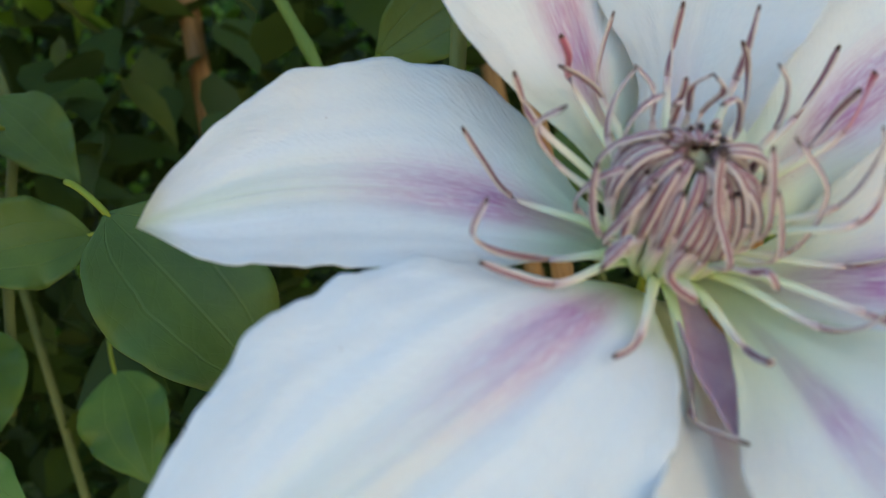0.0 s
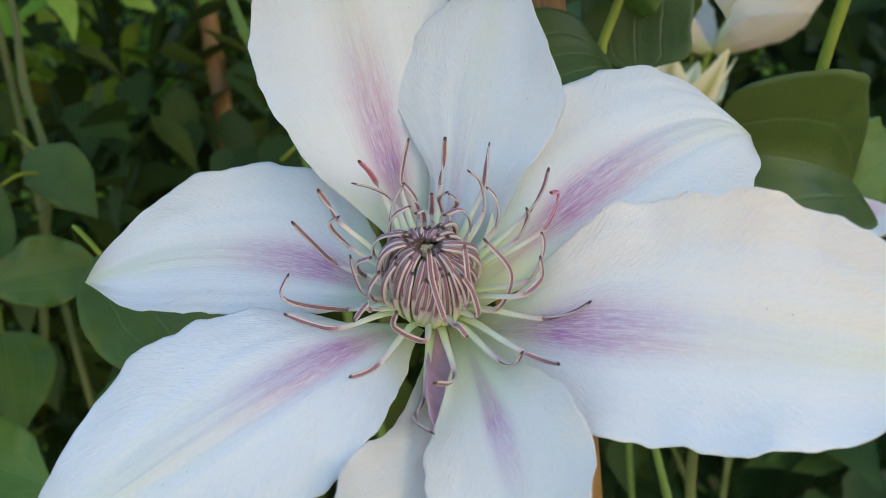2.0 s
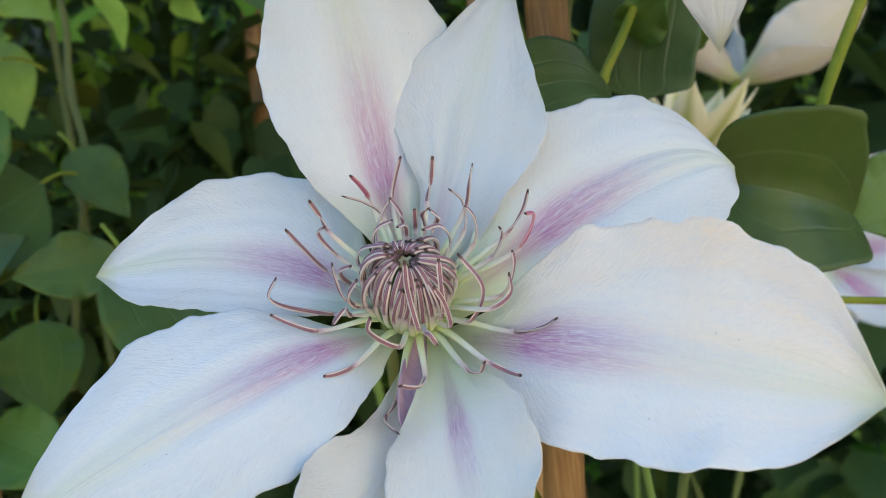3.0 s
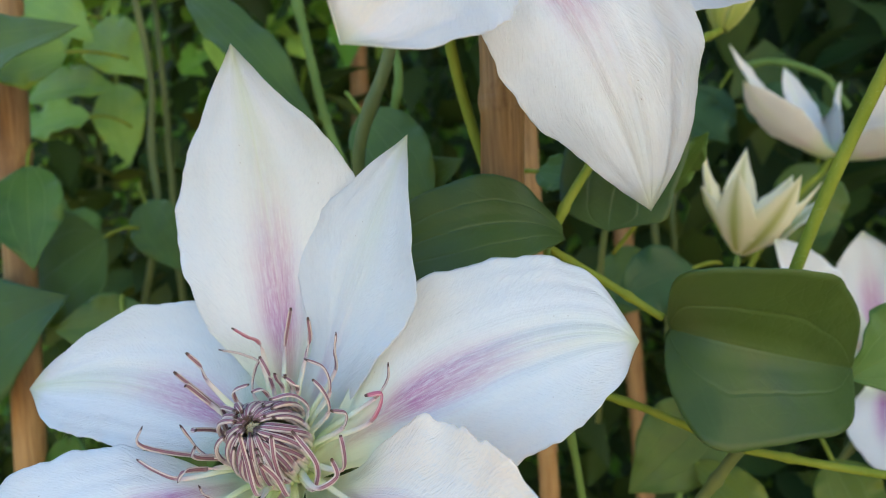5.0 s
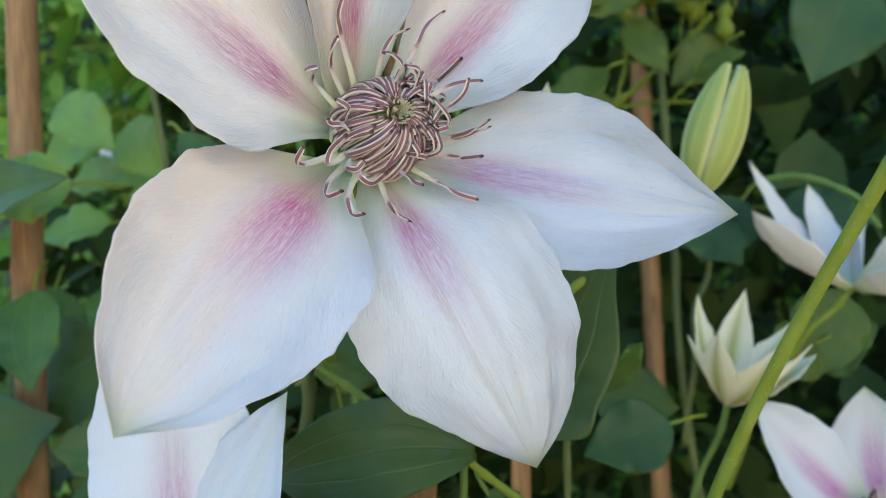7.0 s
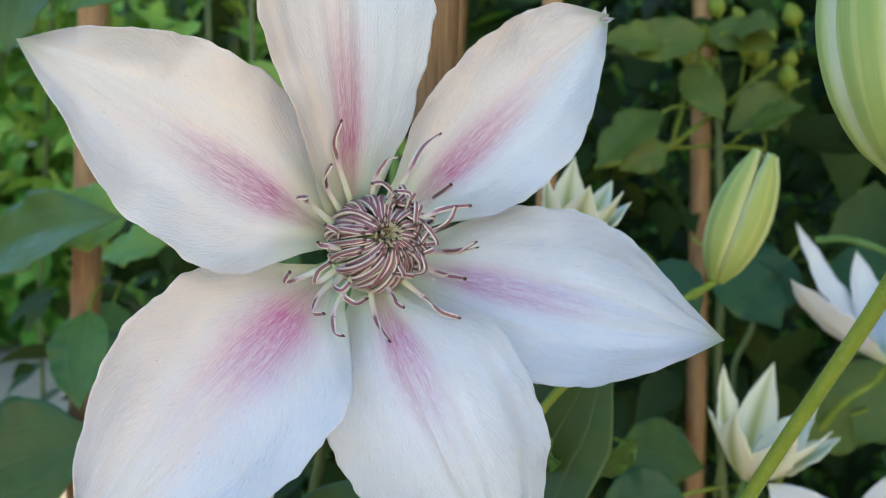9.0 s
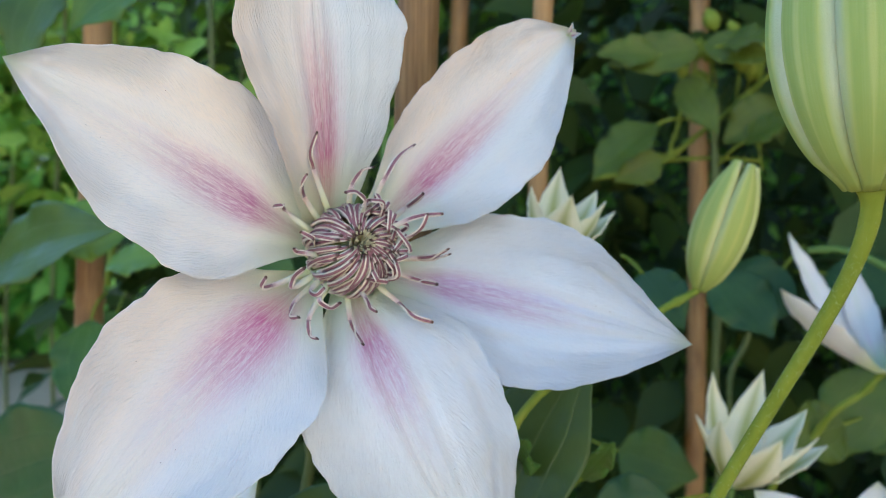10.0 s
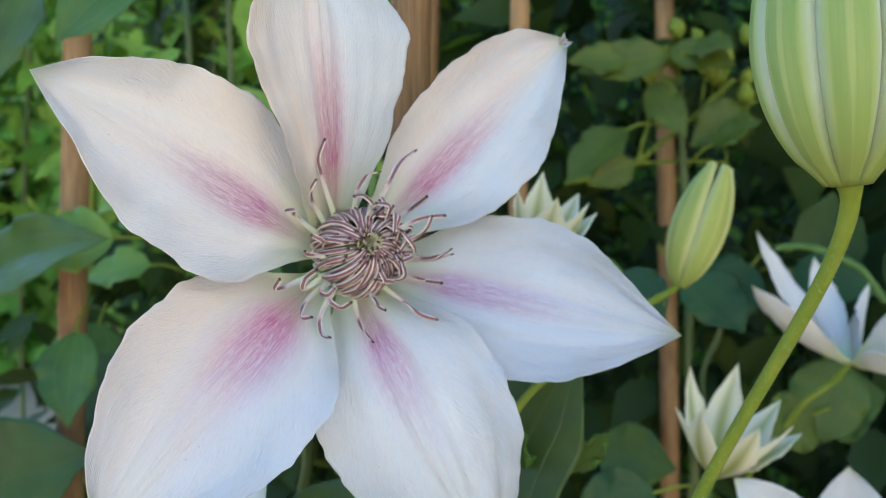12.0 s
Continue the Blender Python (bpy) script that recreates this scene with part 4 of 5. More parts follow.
half_open((0.0660, 0.1500, 1.0080), (0.0745, 0.1470, 1.0330), 0.0175, 7, STAR, 0.0160, "cream half-open flower tucked behind the open bloom", 0.1)


def side_flower(base, out, label, petals, material, heart=0):
    """An opened flower: each petal runs from the base to its own tip (place, width in mm, cupping, how far its face turns up and back)."""
    ob = thing("clematis_flower", base, label, "flower", "side clematis flowers")
    b, k = np.array(base, float), unit(np.array(out, float))
    for i, (tip, width, cup, back) in enumerate(petals):
        t = np.array(tip, float)
        away = unit((t - b) - k * ((t - b) @ k))
        bend = b + (t - b) * 0.45 + away * 0.16 * np.linalg.norm(t - b) - k * 0.05 * np.linalg.norm(t - b)
        w = width / 2
        four = (w * 0.45, w * 0.92, w * 0.98, w * 0.48)
        me = blade("petal", k - away * 0.7 + np.array((0, back, 0)), b + away * 0.002, bend, t, (0, 0.1 * (i % 3 - 1), cup), four, four, 0.0006, 0.0005, 60 + i, 40, 21, 0.004)
        solid(part("petal", me, material, ob), 0.0003)
    rng = np.random.default_rng(77)
    for i in range(heart):
        f = rng.uniform(0, 6.28)
        e1 = unit(np.cross(k, (0.1, 1, 0.2)))
        way = e1 * math.cos(f) + np.cross(k, e1) * math.sin(f)
        h, q = rng.uniform(0.016, 0.026), rng.uniform(0.003, 0.012)
        part("stamen", tube("stamen", bezier([b + way * 0.002, b + way * q * 0.8 + k * h * 0.5, b + way * q + k * h * 0.9, b + way * q * 0.8 + k * h], 12), 0.0006, 6), STAMEN, ob)
    return ob


side_flower((0.1800, 0.3000, 0.9520), (0.0, -0.2, 1.0), "white clematis flower seen from the side, narrow petals raised", (
    ((0.1345, 0.3146, 1.0178), 18, 0.25, 0), ((0.1351, 0.2721, 0.9924), 25, 0.3, 0.7), ((0.1624, 0.3225, 1.0042), 16, 0.3, 0), ((0.1880, 0.3111, 0.9920), 28, 0.3, 1.0),
    ((0.2350, 0.2585, 0.9850), 46, 0.3, 2.0), ((0.2150, 0.2549, 0.9580), 34, 0.3, 1.0)), PETAL_PALE)
side_flower((0.1820, 0.2380, 0.8580), (-0.15, -0.75, 0.65), "white clematis flower with mauve bars opening upwards, low among leaves", (
    ((0.1335, 0.1994, 0.9196), 33, 0.3, 0), ((0.1770, 0.2420, 0.9175), 33, 0.3, 0), ((0.2250, 0.2350, 0.9030), 32, 0.25, 0),
    ((0.2400, 0.2250, 0.8600), 32, 0.2, 0), ((0.2130, 0.2050, 0.8220), 30, 0.2, 0), ((0.1754, 0.2150, 0.8150), 30, 0.2, 0)), PETAL_SIDE, 24)

# ---- leaves and stems near the flowers ----


def rib(ob, base, bend, tip, axis):
    """The pale midrib of a leaf, a thin ridge from stalk to tip."""
    s = np.linspace(0.01, 0.97, 20)[:, None]
    line = (1 - s) ** 2 * np.array(base) + 2 * s * (1 - s) * np.array(bend) + s * s * np.array(tip)
    part("midrib", tube("midrib", line, np.linspace(0.0007, 0.0002, 20), 6, 0.6, axis), STEM_DARK, ob)


def leaf(base, tip, width, fold=0.2, tone=0, axis=(0.25, -0.9, 0.4), bend=0.0, label="", seed=0):
    """A single clematis leaf on a short stalk: oval, pointed, folded along its midrib."""
    b, t = np.array(base, float), np.array(tip, float)
    words = ("dark green oval clematis leaf with pale veins", "mid-green pointed clematis leaf", "yellow-green young clematis leaf", "blue-green broad leaf in the shade", "light green clematis leaf, sunlight put into its colour")
    ob = thing("clematis_leaf", base, label or words[tone], "leaf", "clematis leaves")
    ax = unit(np.array(axis, float) + np.random.default_rng(900 + seed).normal(0, 0.22, 3))
    w = width / 2
    mid = (b + t) / 2 + ax * (0.12 + bend) * np.linalg.norm(t - b)
    four = (w * 0.62, w * 1.0, w * 0.86, w * 0.3)
    me = blade("blade", ax, b, mid, t, (0, 0, fold), four, four, 0.0018, 0.0004, seed, 30, 17, 0.0012, waves=2.2, crease=1.3, jag=0.3)
    solid(part("blade", me, LEAVES[tone], ob), 0.0004)
    rib(ob, b, mid, t, ax)
    back = unit(b - t)
    stalk_line = bezier([b - back * 0.001, b + back * 0.006, b + back * 0.012 - ax * 0.004, b + back * 0.018 - ax * 0.012], 10)
    part("leaf_stalk", tube("leaf_stalk", stalk_line, 0.0008, 8), STEM, ob)
    return ob


def near_leaf(axis, base, bend, tip, turn, four_l, four_r, tone, label, seed):
    ob = thing("clematis_leaf", base, label, "leaf", "clematis leaves")
    me = blade("blade", axis, base, bend, tip, turn, four_l, four_r, 0.0008, 0.0004, seed, 44, 25, 0.002, waves=2.0, crease=1.25, jag=0.2)
    solid(part("blade", me, LEAVES[tone], ob), 0.0004)
    rib(ob, base, bend, tip, axis)
    return ob


near_leaf((-0.1, -0.9, 0.35), (0.0877, 0.0800, 0.9033), (0.1040, 0.0597, 0.9006), (0.1381, 0.1025, 0.8859), (-0.37, 0.12, 0.61), (15.5, 21.9, 22.8, 13.2), (11.1, 24.4, 20.2, 14.6), 5, "large dark green clematis leaf folded along its midrib", 51)
near_leaf((-0.05, -0.8, 0.6), (0.0605, 0.0740, 0.9315), (0.0480, 0.0500, 0.9435), (0.0050, 0.0580, 0.9255), (0.25, 0.04, 0.15), (6.2, 12.0, 14.0, 8.5), (6.0, 12.5, 13.0, 8.0), 5, "olive green leaf with rounded end between the blooms", 52)
near_leaf((-0.1, -0.9, 0.35), (0.0955, 0.1078, 0.9888), (0.0730, 0.0979, 0.9449), (0.0726, 0.0888, 0.9308), (0.14, 0.05, 0.07), (6.5, 16.1, 16.4, 14.6), (7.4, 16.8, 17.0, 12.6), 5, "hanging dark green leaf behind the open bloom", 53)
leaf((-0.0955, 0.1, 0.9085), (-0.064, 0.088, 0.8574), 36, 0.25, 0, seed=0)
leaf((-0.112, 0.14, 0.905), (-0.147, 0.125, 0.905), 25, 0.2, 0, seed=1)
leaf((-0.18, 0.2, 0.883), (-0.174, 0.185, 0.841), 37, 0.3, 1, seed=2)
leaf((-0.15, 0.2, 0.956), (-0.125, 0.185, 0.922), 25, 0.3, 0, seed=3)
leaf((-0.133, 0.2, 0.857), (-0.125, 0.185, 0.819), 30, 0.3, 1, seed=4)
leaf((-0.179, 0.15, 0.846), (-0.141, 0.135, 0.83), 33, 0.3, 1, seed=5)
leaf((-0.152, 0.17, 0.941), (-0.203, 0.155, 0.907), 59, 0.1, 0, seed=6)
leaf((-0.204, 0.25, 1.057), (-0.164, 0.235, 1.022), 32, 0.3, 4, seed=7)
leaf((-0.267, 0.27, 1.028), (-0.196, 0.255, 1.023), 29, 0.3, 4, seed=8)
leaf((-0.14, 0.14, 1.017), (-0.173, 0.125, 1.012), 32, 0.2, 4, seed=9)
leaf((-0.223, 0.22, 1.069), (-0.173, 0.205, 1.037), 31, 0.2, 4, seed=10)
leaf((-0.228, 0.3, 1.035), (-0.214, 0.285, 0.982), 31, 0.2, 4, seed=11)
leaf((-0.194, 0.18, 0.969), (-0.198, 0.165, 0.929), 37, 0.2, 1, seed=12)
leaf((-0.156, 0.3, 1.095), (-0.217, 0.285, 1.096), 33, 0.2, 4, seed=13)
leaf((-0.272, 0.3, 0.959), (-0.251, 0.285, 0.923), 36, 0.2, 1, seed=14)
leaf((-0.216, 0.125, 0.995), (-0.111, 0.11, 1.018), 39, 0.25, 0, seed=15)
leaf((-0.16, 0.135, 0.972), (-0.149, 0.12, 0.93), 30, 0.2, 1, seed=16)
leaf((-0.1, 0.12, 1.134), (-0.135, 0.105, 1.101), 35, 0.25, 1, seed=17)
leaf((-0.189, 0.14, 1.14), (-0.2, 0.125, 1.091), 39, 0.2, 0, seed=18)
leaf((-0.25, 0.14, 0.877), (-0.138, 0.125, 0.919), 62, 0.1, 3, seed=19)
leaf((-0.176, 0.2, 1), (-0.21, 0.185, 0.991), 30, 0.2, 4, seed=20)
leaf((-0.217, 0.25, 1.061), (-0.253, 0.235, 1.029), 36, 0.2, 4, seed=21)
leaf((0.057, 0.36, 1.121), (0.023, 0.345, 1.121), 22, 0.2, 2, seed=22)
leaf((0.057, 0.36, 1.079), (0.022, 0.345, 1.045), 36, 0.2, 2, seed=23)
leaf((0.095, 0.36, 1.124), (0.12, 0.345, 1.121), 25, 0.2, 2, seed=24)
leaf((0.123, 0.4, 1.094), (0.091, 0.385, 1.069), 31, 0.2, 2, seed=25)
leaf((0.176, 0.32, 0.95), (0.158, 0.305, 0.905), 39, 0.1, 0, seed=26)
leaf((0.054, 0.3, 0.897), (0.099, 0.285, 0.894), 36, 0.1, 0, seed=27)
leaf((0.131, 0.34, 0.998), (0.108, 0.325, 0.964), 34, 0.1, 3, seed=28)
leaf((0.183, 0.3, 1.1), (0.162, 0.285, 1.05), 46, 0.1, 3, seed=29)
leaf((0.096, 0.4, 0.994), (0.122, 0.385, 0.97), 41, 0.1, 3, seed=30)
leaf((0.106, 0.17, 0.859), (0.071, 0.155, 0.83), 34, 0.1, 0, seed=31)
leaf((0.096, 0.16, 0.84), (0.126, 0.145, 0.816), 16, 0.2, 2, seed=32)
leaf((0.165, 0.12, 0.895), (0.137, 0.105, 0.882), 29, 0.15, 1, seed=33)
leaf((0.151, 0.2, 0.828), (0.16, 0.185, 0.8), 26, 0.2, 2, seed=34)
leaf((0.088, 0.2, 1.002), (0.108, 0.185, 0.982), 22, 0.2, 3, seed=35)
leaf((0.102, 0.2, 0.909), (0.069, 0.185, 0.898), 30, 0.1, 3, seed=36)
leaf((0.099, 0.32, 0.995), (0.13, 0.305, 0.964), 35, 0.1, 3, seed=37)
leaf((0.163, 0.3, 0.926), (0.139, 0.285, 0.917), 31, 0.1, 2, seed=38)
leaf((0.072, 0.1, 0.952), (0.083, 0.085, 0.961), 17, 0.2, 1, seed=39)
leaf((0.056, 0.1, 0.911), (0.077, 0.085, 0.899), 17, 0.2, 1, seed=40)
leaf((0.088, 0.12, 0.94), (0.103, 0.105, 0.958), 10, 0.2, 1, seed=41)
leaf((0.05, 0.12, 0.951), (0.069, 0.105, 0.945), 13, 0.2, 1, seed=42)
leaf((0.15, 0.4, 0.992), (0.2, 0.385, 0.981), 34, 0.1, 3, seed=43)
leaf((-0.013, 0.13, 0.978), (0.015, 0.115, 0.94), 27, 0.1, 0, seed=44)
leaf((-0.025, 0.14, 0.938), (0.024, 0.125, 0.958), 25, 0.1, 0, seed=45)
leaf((0.079, 0.37, 1.124), (0.026, 0.355, 1.116), 28, 0.2, 2, seed=46)
leaf((0.082, 0.37, 1.128), (0.121, 0.355, 1.112), 22, 0.2, 2, seed=47)
leaf((0.106, 0.37, 1.069), (0.135, 0.355, 1.08), 20, 0.2, 2, seed=48)
leaf((0.06, 0.36, 1.06), (0.036, 0.345, 1.045), 22, 0.2, 2, seed=49)
leaf((0.067, 0.38, 1.109), (0.092, 0.365, 1.073), 23, 0.2, 2, seed=50)
leaf((0.164, 0.4, 0.905), (0.202, 0.385, 0.922), 47, 0.1, 0, seed=51)
leaf((0.154, 0.45, 1.147), (0.202, 0.435, 1.153), 68, 0.1, 0, seed=52)
leaf((-0.089, 0.15, 1.036), (-0.032, 0.135, 0.973), 21, 0.2, 0, label="long dark green clematis leaf behind the lower bloom", seed=53)


def stem(points, radius, material=STEM, label="thin green climbing clematis vine shoot", name="vine"):
    """A climbing stem with slightly swollen joints."""
    p = np.array(points, float)
    if p[-1, 2] < 0.83:
        drift = 0.09 * math.sin(97 * p[0, 0] + 31 * p[0, 1])
        p = np.concatenate([p, [p[-1] + (drift * 0.7, 0.04, -0.12), p[-1] + (drift, 0.06, -0.30), (p[-1, 0] + drift * 0.8, p[-1, 1] + 0.09, -0.01)]])
    s = np.linspace(0, 1, len(p))
    q = np.linspace(0, 1, 12 * (len(p) - 1))
    line = np.stack([np.interp(q, s, p[:, i]) for i in range(3)], 1)
    for _ in range(6):
        line[1:-1] = (line[:-2] + 2 * line[1:-1] + line[2:]) / 4
    sway = 0.0025 * np.sin(np.pi * q) * min(1.0, np.ptp(p[:, 2]) / 0.15)
    line[:, 0] += sway * np.sin(17 * q + 60 * p[0, 0])
    line[:, 1] += sway * np.sin(13 * q + 40 * p[0, 2])
    r = radius * (1 + 0.35 * np.exp(-((np.mod(q * (len(p) - 1), 1.0) - 0.5) / 0.06) ** 2))
    ob = new(name, tube(name, line, r, 10))
    ob.data.materials.append(material)
    return tagged(ob, label, "vine", "climbing vine shoots")


stem([(-0.0033, 0.1016, 0.9495), (0.022, 0.094, 0.938), (0.045, 0.083, 0.931), (0.0557, 0.0795, 0.9285), (0.068, 0.081, 0.919), (0.086, 0.083, 0.906)], 0.0012)
stem([(0.0557, 0.0795, 0.9285), (0.066, 0.085, 0.948), (0.085, 0.10, 0.975), (0.105, 0.15, 0.992), (0.1154, 0.170, 0.9995)], 0.0014)
stem([(0.0557, 0.0795, 0.9285), (0.052, 0.088, 0.90), (0.058, 0.10, 0.84), (0.072, 0.11, 0.75)], 0.0012, STEM_MID)
stem([(0.1054, 0.0929, 0.8655), (0.090, 0.10, 0.845), (0.075, 0.11, 0.80), (0.06, 0.12, 0.70)], 0.0018, STEM_DARK)
stem([(0.1054, 0.0929, 0.8655), (0.13, 0.09, 0.861), (0.17, 0.085, 0.855), (0.23, 0.08, 0.848)], 0.0012)
stem([(0.1054, 0.0929, 0.8655), (0.085, 0.09, 0.876), (0.062, 0.08, 0.888), (0.04, 0.075, 0.897)], 0.0012)
stem([(0.1229, 0.2250, 0.912), (0.117, 0.23, 0.89), (0.105, 0.235, 0.86), (0.085, 0.24, 0.78)], 0.0015, STEM_MID)
stem([(0.1800, 0.3000, 0.953), (0.165, 0.285, 0.94), (0.14, 0.29, 0.91), (0.12, 0.30, 0.85)], 0.0016)
stem([(0.1820, 0.2380, 0.859), (0.178, 0.245, 0.84), (0.155, 0.24, 0.80), (0.12, 0.25, 0.70)], 0.0016, STEM_DARK)
stem([(0.0640, 0.1500, 1.005), (0.068, 0.158, 0.98), (0.07, 0.17, 0.94), (0.06, 0.18, 0.85)], 0.0013, STEM_DARK)
stem([(0.085, 0.39, 1.10), (0.088, 0.39, 1.00), (0.093, 0.388, 0.92), (0.10, 0.386, 0.80)], 0.0022, STEM_DARK, "olive green climbing vine shoot")
stem([(0.143, 0.335, 1.008), (0.156, 0.335, 1.0095), (0.171, 0.335, 1.006), (0.187, 0.335, 0.996), (0.197, 0.338, 0.980)], 0.0019, STEM_MID, "soft green arching clematis tendril")
stem([(0.113, 0.37, 0.99), (0.111, 0.37, 0.968), (0.103, 0.37, 0.926), (0.094, 0.37, 0.85)], 0.0017, STEM_DARK, "olive green climbing vine shoot")
stem([(-0.20, 0.30, 1.20), (-0.195, 0.30, 1.0), (-0.19, 0.29, 0.85), (-0.18, 0.28, 0.6)], 0.0020, STEM_DARK)
stem([(-0.165, 0.22, 1.15), (-0.155, 0.22, 1.02), (-0.15, 0.21, 0.95), (-0.17, 0.2, 0.85)], 0.0018, STEM_DARK)
stem([(-0.166, 0.1475, 1.205), (-0.145, 0.137, 1.185), (-0.118, 0.127, 1.155), (-0.0985, 0.119, 1.135)], 0.0011)
stem([(-0.235, 0.21, 1.2), (-0.228, 0.21, 1.05), (-0.225, 0.2, 0.98)], 0.002, STEM)
stem([(-0.072, 0.205, 1.08), (-0.056, 0.20, 1.0), (-0.051, 0.20, 0.976), (-0.042, 0.20, 0.937), (-0.034, 0.20, 0.88), (-0.03, 0.20, 0.80)], 0.0021, STEM_MID, "soft green climbing clematis shoot")
stem([(0.018, 0.10, 1.05), (0.012, 0.10, 1.02), (0.0055, 0.10, 0.993), (-0.003, 0.10, 0.958), (-0.012, 0.102, 0.925), (-0.016, 0.105, 0.85)], 0.0021, STEM_DARK, "olive green climbing vine shoot")
stem([(0.001, 0.14, 1.06), (-0.0015, 0.14, 1.02), (-0.002, 0.14, 0.997), (-0.004, 0.14, 0.974), (0.006, 0.135, 0.955), (0.014, 0.13, 0.94)], 0.0016, STEM_MID, "soft green climbing clematis shoot")
stem([(0.006, 0.40, 1.049), (0.03, 0.40, 1.053), (0.0562, 0.40, 1.0608), (0.085, 0.40, 1.085), (0.116, 0.40, 1.112)], 0.0016)
stem([(0.0562, 0.40, 1.0608), (0.062, 0.40, 1.09), (0.070, 0.40, 1.12), (0.074, 0.40, 1.137)], 0.0012)
stem([(0.0562, 0.40, 1.0608), (0.085, 0.40, 1.062), (0.11, 0.41, 1.06)], 0.0012)


def small_bud(place, size, tilt, seed, stalk=0.012):
    """A tiny round green bud on a thread-like stalk."""
    ob = thing("small_bud", place, "tiny round green bud on a thin twig", "bud", "small green buds")
    p = np.array(place, float)
    top = p + unit(np.array(tilt, float)) * size * 1.3
    rings, us = [], np.linspace(0, 1, 9)
    a = np.linspace(0, 2 * np.pi, 12, endpoint=False)
    k = unit(top - p)
    e1 = unit(np.cross(k, (0.2, 1, 0.3)))
    e2 = np.cross(k, e1)
    for u in us:
        r = size * 0.5 * math.sin(math.pi * min(1, 0.03 + 0.96 * u)) ** 0.7 * (1.1 - 0.3 * u)
        rings.append(p + (top - p) * u + r * (np.cos(a)[:, None] * e1 + np.sin(a)[:, None] * e2) * (1 + 0.05 * np.cos(4 * a))[:, None])
    part("bud_head", sheet("bud_head", rings, us, np.arange(12) / 12, closed=True), STEM, ob)
    part("bud_stalk", tube("bud_stalk", bezier([p, p - k * stalk * 0.5, p - k * stalk * 0.8 - (0, 0, 0.002), p - k * stalk - (0, 0, 0.005)], 8), 0.0006, 6), STEM, ob)


for x, y in ((-0.72, 0.47), (-0.55, 0.40), (-0.46, 0.55), (-0.36, 0.44), (-0.62, 0.52)):
    stem([(x + 0.05, y, 1.42), (x + 0.02, y + 0.01, 1.15), (x, y + 0.01, 0.9), (x + 0.02, y, 0.6)], 0.0022, STEM_DARK, "olive climbing shoot carrying yellow-green leaves")
turn = np.random.default_rng(21)
for i in range(15):
    small_bud((0.052 + 0.075 * turn.random(), 0.39 + 0.02 * turn.random(), 1.058 + 0.085 * turn.random()), turn.uniform(0.008, 0.013), (turn.uniform(-0.6, 0.6), turn.uniform(-0.5, 0.2), 1), i)
small_bud((0.0032, 0.1000, 0.9500), 0.006, (-0.2, -0.2, 1), 40)
half_open((-0.150, 0.300, 1.055), (-0.150, 0.295, 1.066), 0.012, 6, PETAL_PALE, 0.012, "small cream blossom far behind among leaves", 0.3, seed=8)
half_open((-0.262, 0.300, 1.035), (-0.262, 0.292, 1.045), 0.010, 6, PETAL_PALE, 0.011, "small white blossom half hidden behind a cane", 0.3, seed=9)

# ---- bamboo canes ----


def cane(x, y, lean, radius, low=0.0, high=1.9, joint=0.16, label="weathered brown bamboo garden cane", first=0.05, bow=0.0, material=CANE_LIT_TAN):
    """A bamboo cane stuck in the ground: rings at its joints, a hollow sawn end."""
    ob = thing("bamboo_cane", (x + (low - 0.95) * lean, y, low), label, "cane", "bamboo canes")
    zs, rs = [], []
    z = low
    k = low + first
    while k < high:
        zs += [k - 0.004, k - 0.0012, k, k + 0.0015, k + 0.005]
        rs += [1.0, 1.1, 1.03, 1.1, 0.99]
        k += joint
    zs, rs = np.array([low, *zs, high]), np.array([1.0, *rs, 0.97]) * radius
    fine = np.linspace(low, high, 60)
    rs = np.interp(np.union1d(zs, fine), zs, rs)
    zs = np.union1d(zs, fine)
    line = np.stack([x + (zs - 0.95) * lean - bow * np.maximum(zs - 0.93, 0) ** 2 / (0.1 + np.maximum(zs - 0.93, 0)), np.full(len(zs), y), zs], 1)
    part("culm", tube("culm", line, rs, 16, 1.0, (0, 1, 0.01)), material, ob)
    k = low + first
    while k < high:
        at = np.array([np.interp(k, zs, line[:, 0]), y, k])
        ring = np.stack([at + (0, 0, d) for d in (-0.0022, -0.0012, 0.0, 0.0012, 0.0022)])
        part("node_ring", tube("node_ring", ring, radius * np.array([1.02, 1.09, 1.11, 1.09, 1.02]), 16, 1.0, (0, 1, 0.01)), material, ob)
        k += joint
    return ob


cane(0.0455, 0.0748, 0.107, 0.0062, first=0.02, joint=0.19, bow=0.1, material=CANE, label="thick brown bamboo cane behind the open blooms")
cane(-0.1129, 0.4173, 0.042, 0.0065, first=0.07, material=CANE)
cane(0.0693, 0.4428, -0.017, 0.0065, first=0.11)
cane(-0.1781, 0.1475, 0.056, 0.0068, first=0.14, joint=0.21, label="orange-brown bamboo cane among green leaves")
cane(0.0352, 0.2149, 0.011, 0.0045, first=0.03)

# ---- ground and hedge ----


def ground():
    n = 61
    g = np.sinh(np.linspace(-4.2, 4.2, n)) / math.sinh(4.2) * 400
    rows = np.zeros((n, n, 3))
    for i in range(n):
        for j in range(n):
            rows[i, j] = g[i], g[j], 0.02 * noise.noise((g[i] * 2, g[j] * 2, 0)) - 0.01
    ob = new("ground", sheet("ground", rows, np.linspace(0, 1, n), np.linspace(0, 1, n)))
    ob.data.materials.append(GROUND)
    tagged(ob, "sandy soil and gravel path", "ground", kind="structure")


ground()


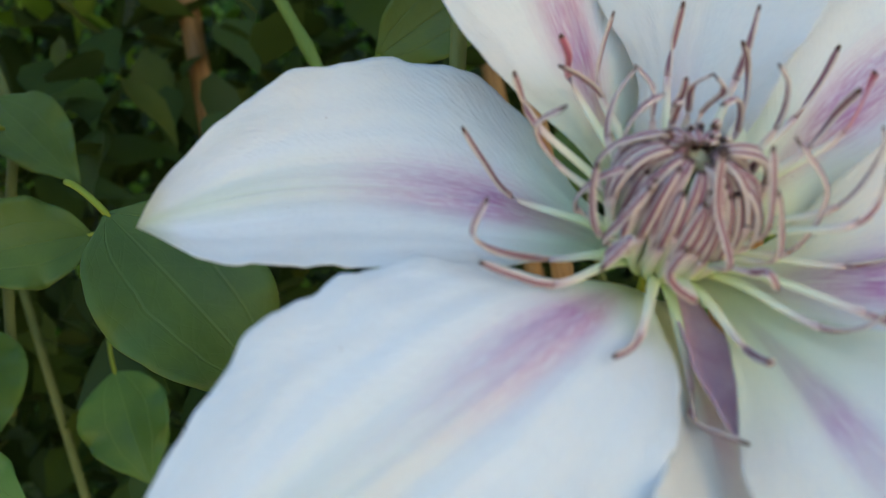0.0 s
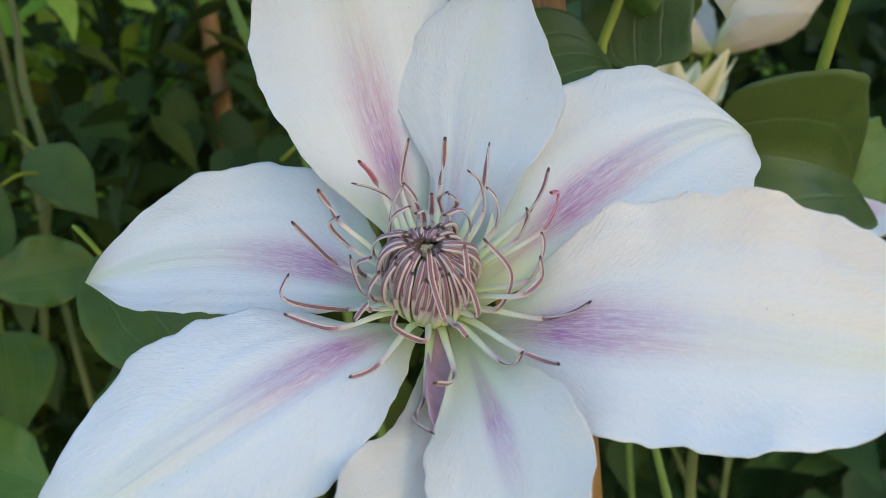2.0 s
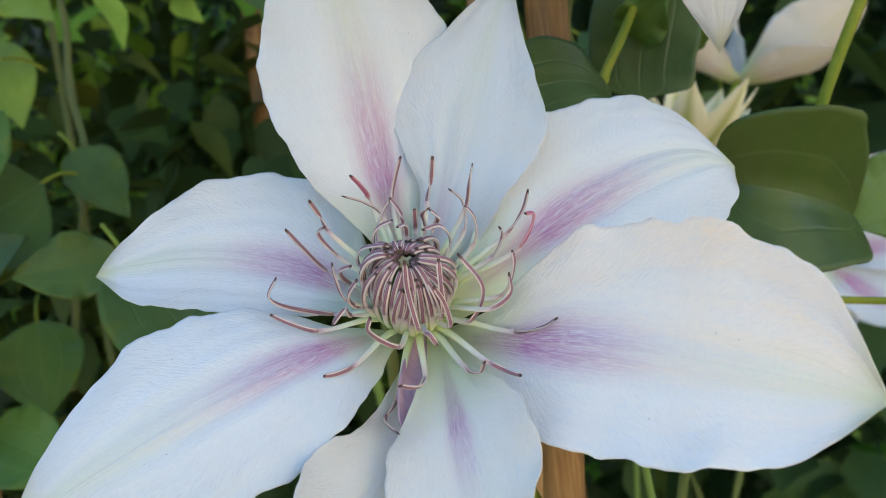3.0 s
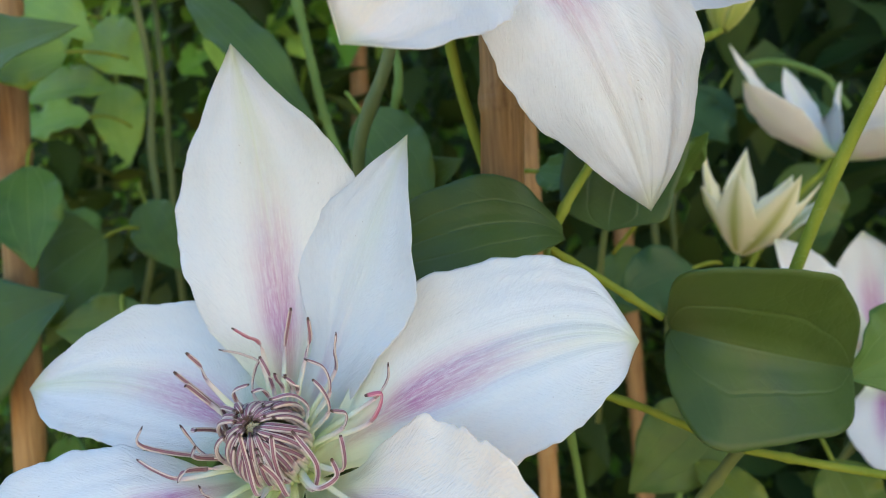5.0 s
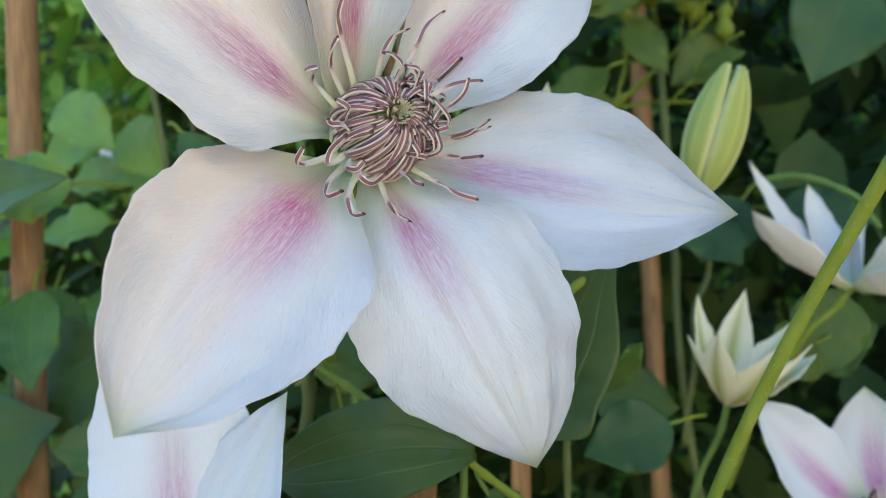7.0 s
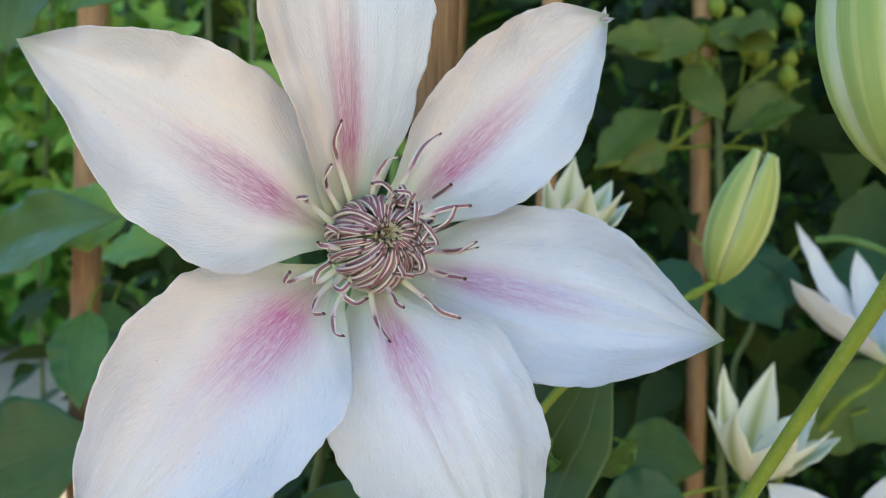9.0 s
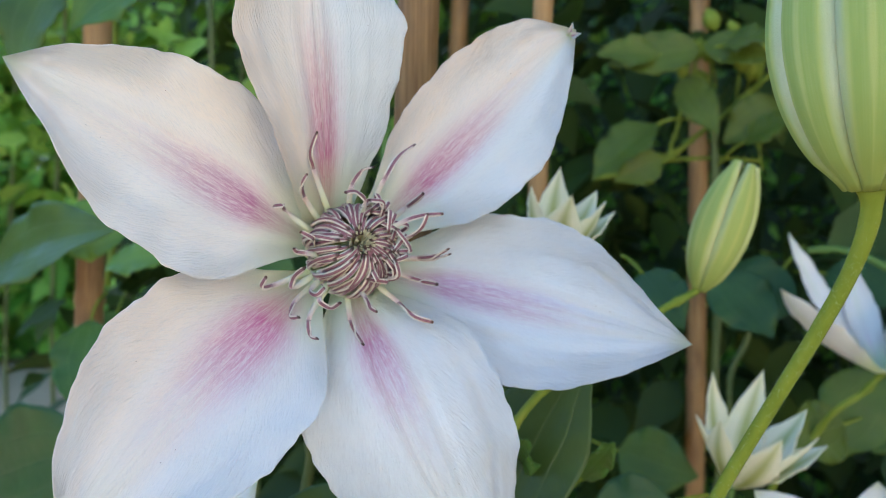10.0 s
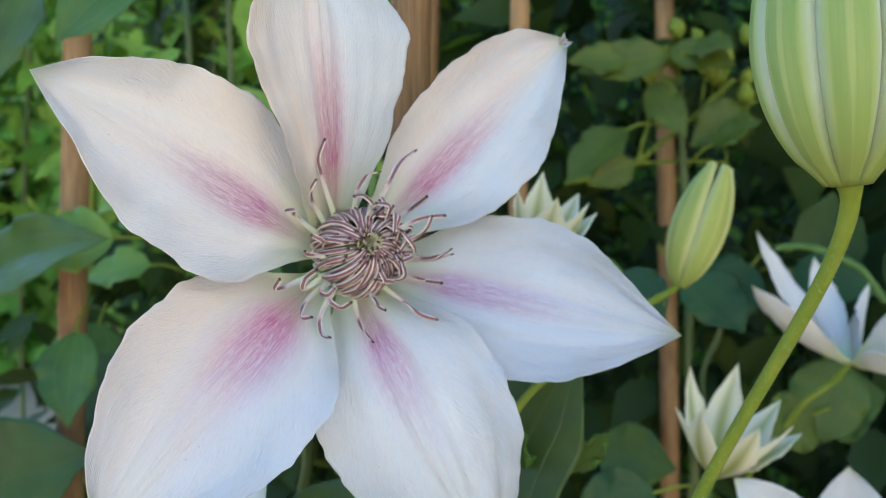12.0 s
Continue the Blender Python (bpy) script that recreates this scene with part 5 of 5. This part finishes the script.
def foliage(name, label, spots, sizes, material, seed):
    """Many small pointed leaves, each folded along its midrib, in one mesh."""
    rng = np.random.default_rng(seed)
    n = len(spots)
    tpl = np.array([(0, 0, 0), (-0.23, 0.22, 0.06), (0.0, 0.25, -0.02), (0.23, 0.22, 0.06), (-0.28, 0.45, 0.05), (0, 0.47, -0.03), (0.28, 0.45, 0.05), (-0.13, 0.78, 0.0), (0, 0.8, -0.05), (0.13, 0.78, 0.0), (0, 1.05, -0.12)])
    tri = np.array([(0, 2, 1), (0, 3, 2), (1, 2, 5), (1, 5, 4), (2, 3, 6), (2, 6, 5), (4, 5, 8), (4, 8, 7), (5, 6, 9), (5, 9, 8), (7, 8, 10), (8, 9, 10)])
    yaw, pitch, roll = rng.uniform(0, 2 * np.pi, n), rng.normal(-0.5, 0.5, n), rng.normal(0, 0.5, n)
    yaw = np.where(rng.random(n) < 0.6, rng.normal(np.pi, 0.9, n), yaw)
    d = np.stack([-np.sin(yaw) * np.cos(pitch), np.cos(yaw) * np.cos(pitch), np.sin(pitch)], 1)
    side = unit(np.cross(d, (0, 0, 1)))
    up = np.cross(side, d)
    side, up = side * np.cos(roll)[:, None] + up * np.sin(roll)[:, None], up * np.cos(roll)[:, None] - side * np.sin(roll)[:, None]
    pts = spots[:, None] + sizes[:, None, None] * (tpl[None, :, :1] * side[:, None] + tpl[None, :, 1:2] * d[:, None] + tpl[None, :, 2:] * up[:, None])
    faces = (tri[None] + 11 * np.arange(n)[:, None, None]).reshape(-1, 3)
    me = bpy.data.meshes.new(name)
    me.from_pydata(pts.reshape(-1, 3).tolist(), [], faces.tolist())
    me.shade_smooth()
    ob = new(name, me)
    me.materials.append(material)
    return tagged(ob, label, "foliage", kind="stuff")


rng = np.random.default_rng(11)
n = 7800
spots = np.stack([rng.uniform(-0.45, 0.75, n), 0.42 + 0.75 * rng.random(n) ** 1.3, 0.02 + 1.63 * rng.random(n) ** 0.75], 1)
spots = spots[((spots[:, 0] - 0.12) / 0.66) ** 2 + ((spots[:, 1] - 0.70) / 0.50) ** 2 + np.maximum(0, (spots[:, 2] - 1.15) / 0.6) ** 2 < 1.15 + 0.15 * np.sin(spots[:, 0] * 21 + spots[:, 2] * 17)]
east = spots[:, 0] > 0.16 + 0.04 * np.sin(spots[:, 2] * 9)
foliage("ivy_foliage", "broad dark leaves at the back of the climber, shade put into their colour", spots[east], rng.uniform(0.045, 0.085, east.sum()), BACK_SHADE, 17)
foliage("climber_foliage", "dense dark green climber leaves, shade put into their colour", spots[~east], rng.uniform(0.03, 0.065, (~east).sum()), HEDGE, 12)
n = 1100
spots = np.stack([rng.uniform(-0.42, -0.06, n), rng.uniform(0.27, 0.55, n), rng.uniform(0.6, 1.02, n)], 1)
foliage("climber_foliage", "dark tangle of climber shoots beside the canes, coloured as shaded", spots, rng.uniform(0.022, 0.05, n), HEDGE, 13)
n = 1700
turn, out = rng.uniform(0, 2 * np.pi, n), rng.random(n) ** 0.5
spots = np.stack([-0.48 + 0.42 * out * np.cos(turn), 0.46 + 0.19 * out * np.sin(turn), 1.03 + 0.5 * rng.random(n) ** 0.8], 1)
foliage("climber_foliage", "yellow-green climber leaves above the tangle, coloured as sunlit", spots, rng.uniform(0.022, 0.048, n), HEDGE_SUNLIT, 15)
n = 9000
a, far = rng.uniform(-0.5, 0.86, n), rng.uniform(1.1, 2.1, n)
spots = np.stack([-np.sin(a) * far, np.cos(a) * far, 1.75 * rng.random(n) ** 0.8], 1)
foliage("far_foliage", "small-leaved shrubs farther off, coloured bright green as sunlit", spots, rng.uniform(0.025, 0.06, n), HEDGE_SUNLIT, 14)
n = 9000
a, far = rng.uniform(0.8, 2.0, n), rng.uniform(5.6, 6.6, n)
spots = np.stack([-np.sin(a) * far, np.cos(a) * far, 2.6 * rng.random(n) ** 0.8], 1)
foliage("far_foliage", "green shrubs on the other side of the path", spots, rng.uniform(0.15, 0.32, n), HEDGE_SUNLIT, 16)


def hedge_core(first, last, radius, tall, label):
    """An added dark backing for the shaded inside of a hedge, with an uneven clipped top."""
    m, k = 44, 14
    a = np.linspace(first, last, m)
    h = np.linspace(-0.02, 1, k)
    rows = np.zeros((m, k, 3))
    for i in range(m):
        top = tall * (1 + 0.06 * noise.noise((a[i] * 7, 1, 0)))
        for j in range(k):
            r = radius * (1 + 0.05 * noise.noise((a[i] * 6, h[j] * 4, 0)))
            rows[i, j] = -math.sin(a[i]) * r, math.cos(a[i]) * r, h[j] * top
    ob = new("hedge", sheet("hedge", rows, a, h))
    ob.data.materials.append(HEDGE_BACKING)
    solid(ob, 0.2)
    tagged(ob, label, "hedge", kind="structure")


# height added beyond what shows, so the sun stays off the blooms
hedge_core(-1.3, 0.86, 2.3, 3.0, "added dark hedge backing behind the garden, blocks the sun")
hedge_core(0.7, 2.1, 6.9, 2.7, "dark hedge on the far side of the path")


def bounce_wall():
    """An added, unseen pale wall beside the path that bounces warm sunlight onto the petals."""
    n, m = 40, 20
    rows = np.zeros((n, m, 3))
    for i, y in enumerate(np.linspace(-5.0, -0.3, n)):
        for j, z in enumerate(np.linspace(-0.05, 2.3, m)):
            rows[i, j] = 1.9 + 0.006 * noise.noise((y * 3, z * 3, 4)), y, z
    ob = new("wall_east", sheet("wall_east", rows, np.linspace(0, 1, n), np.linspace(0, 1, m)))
    ob.data.materials.append(BOUNCE_CREAM)
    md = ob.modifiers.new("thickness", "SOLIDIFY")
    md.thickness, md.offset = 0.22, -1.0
    tagged(ob, "added unseen cream wall that bounces warm light", "wall", kind="structure")


bounce_wall()
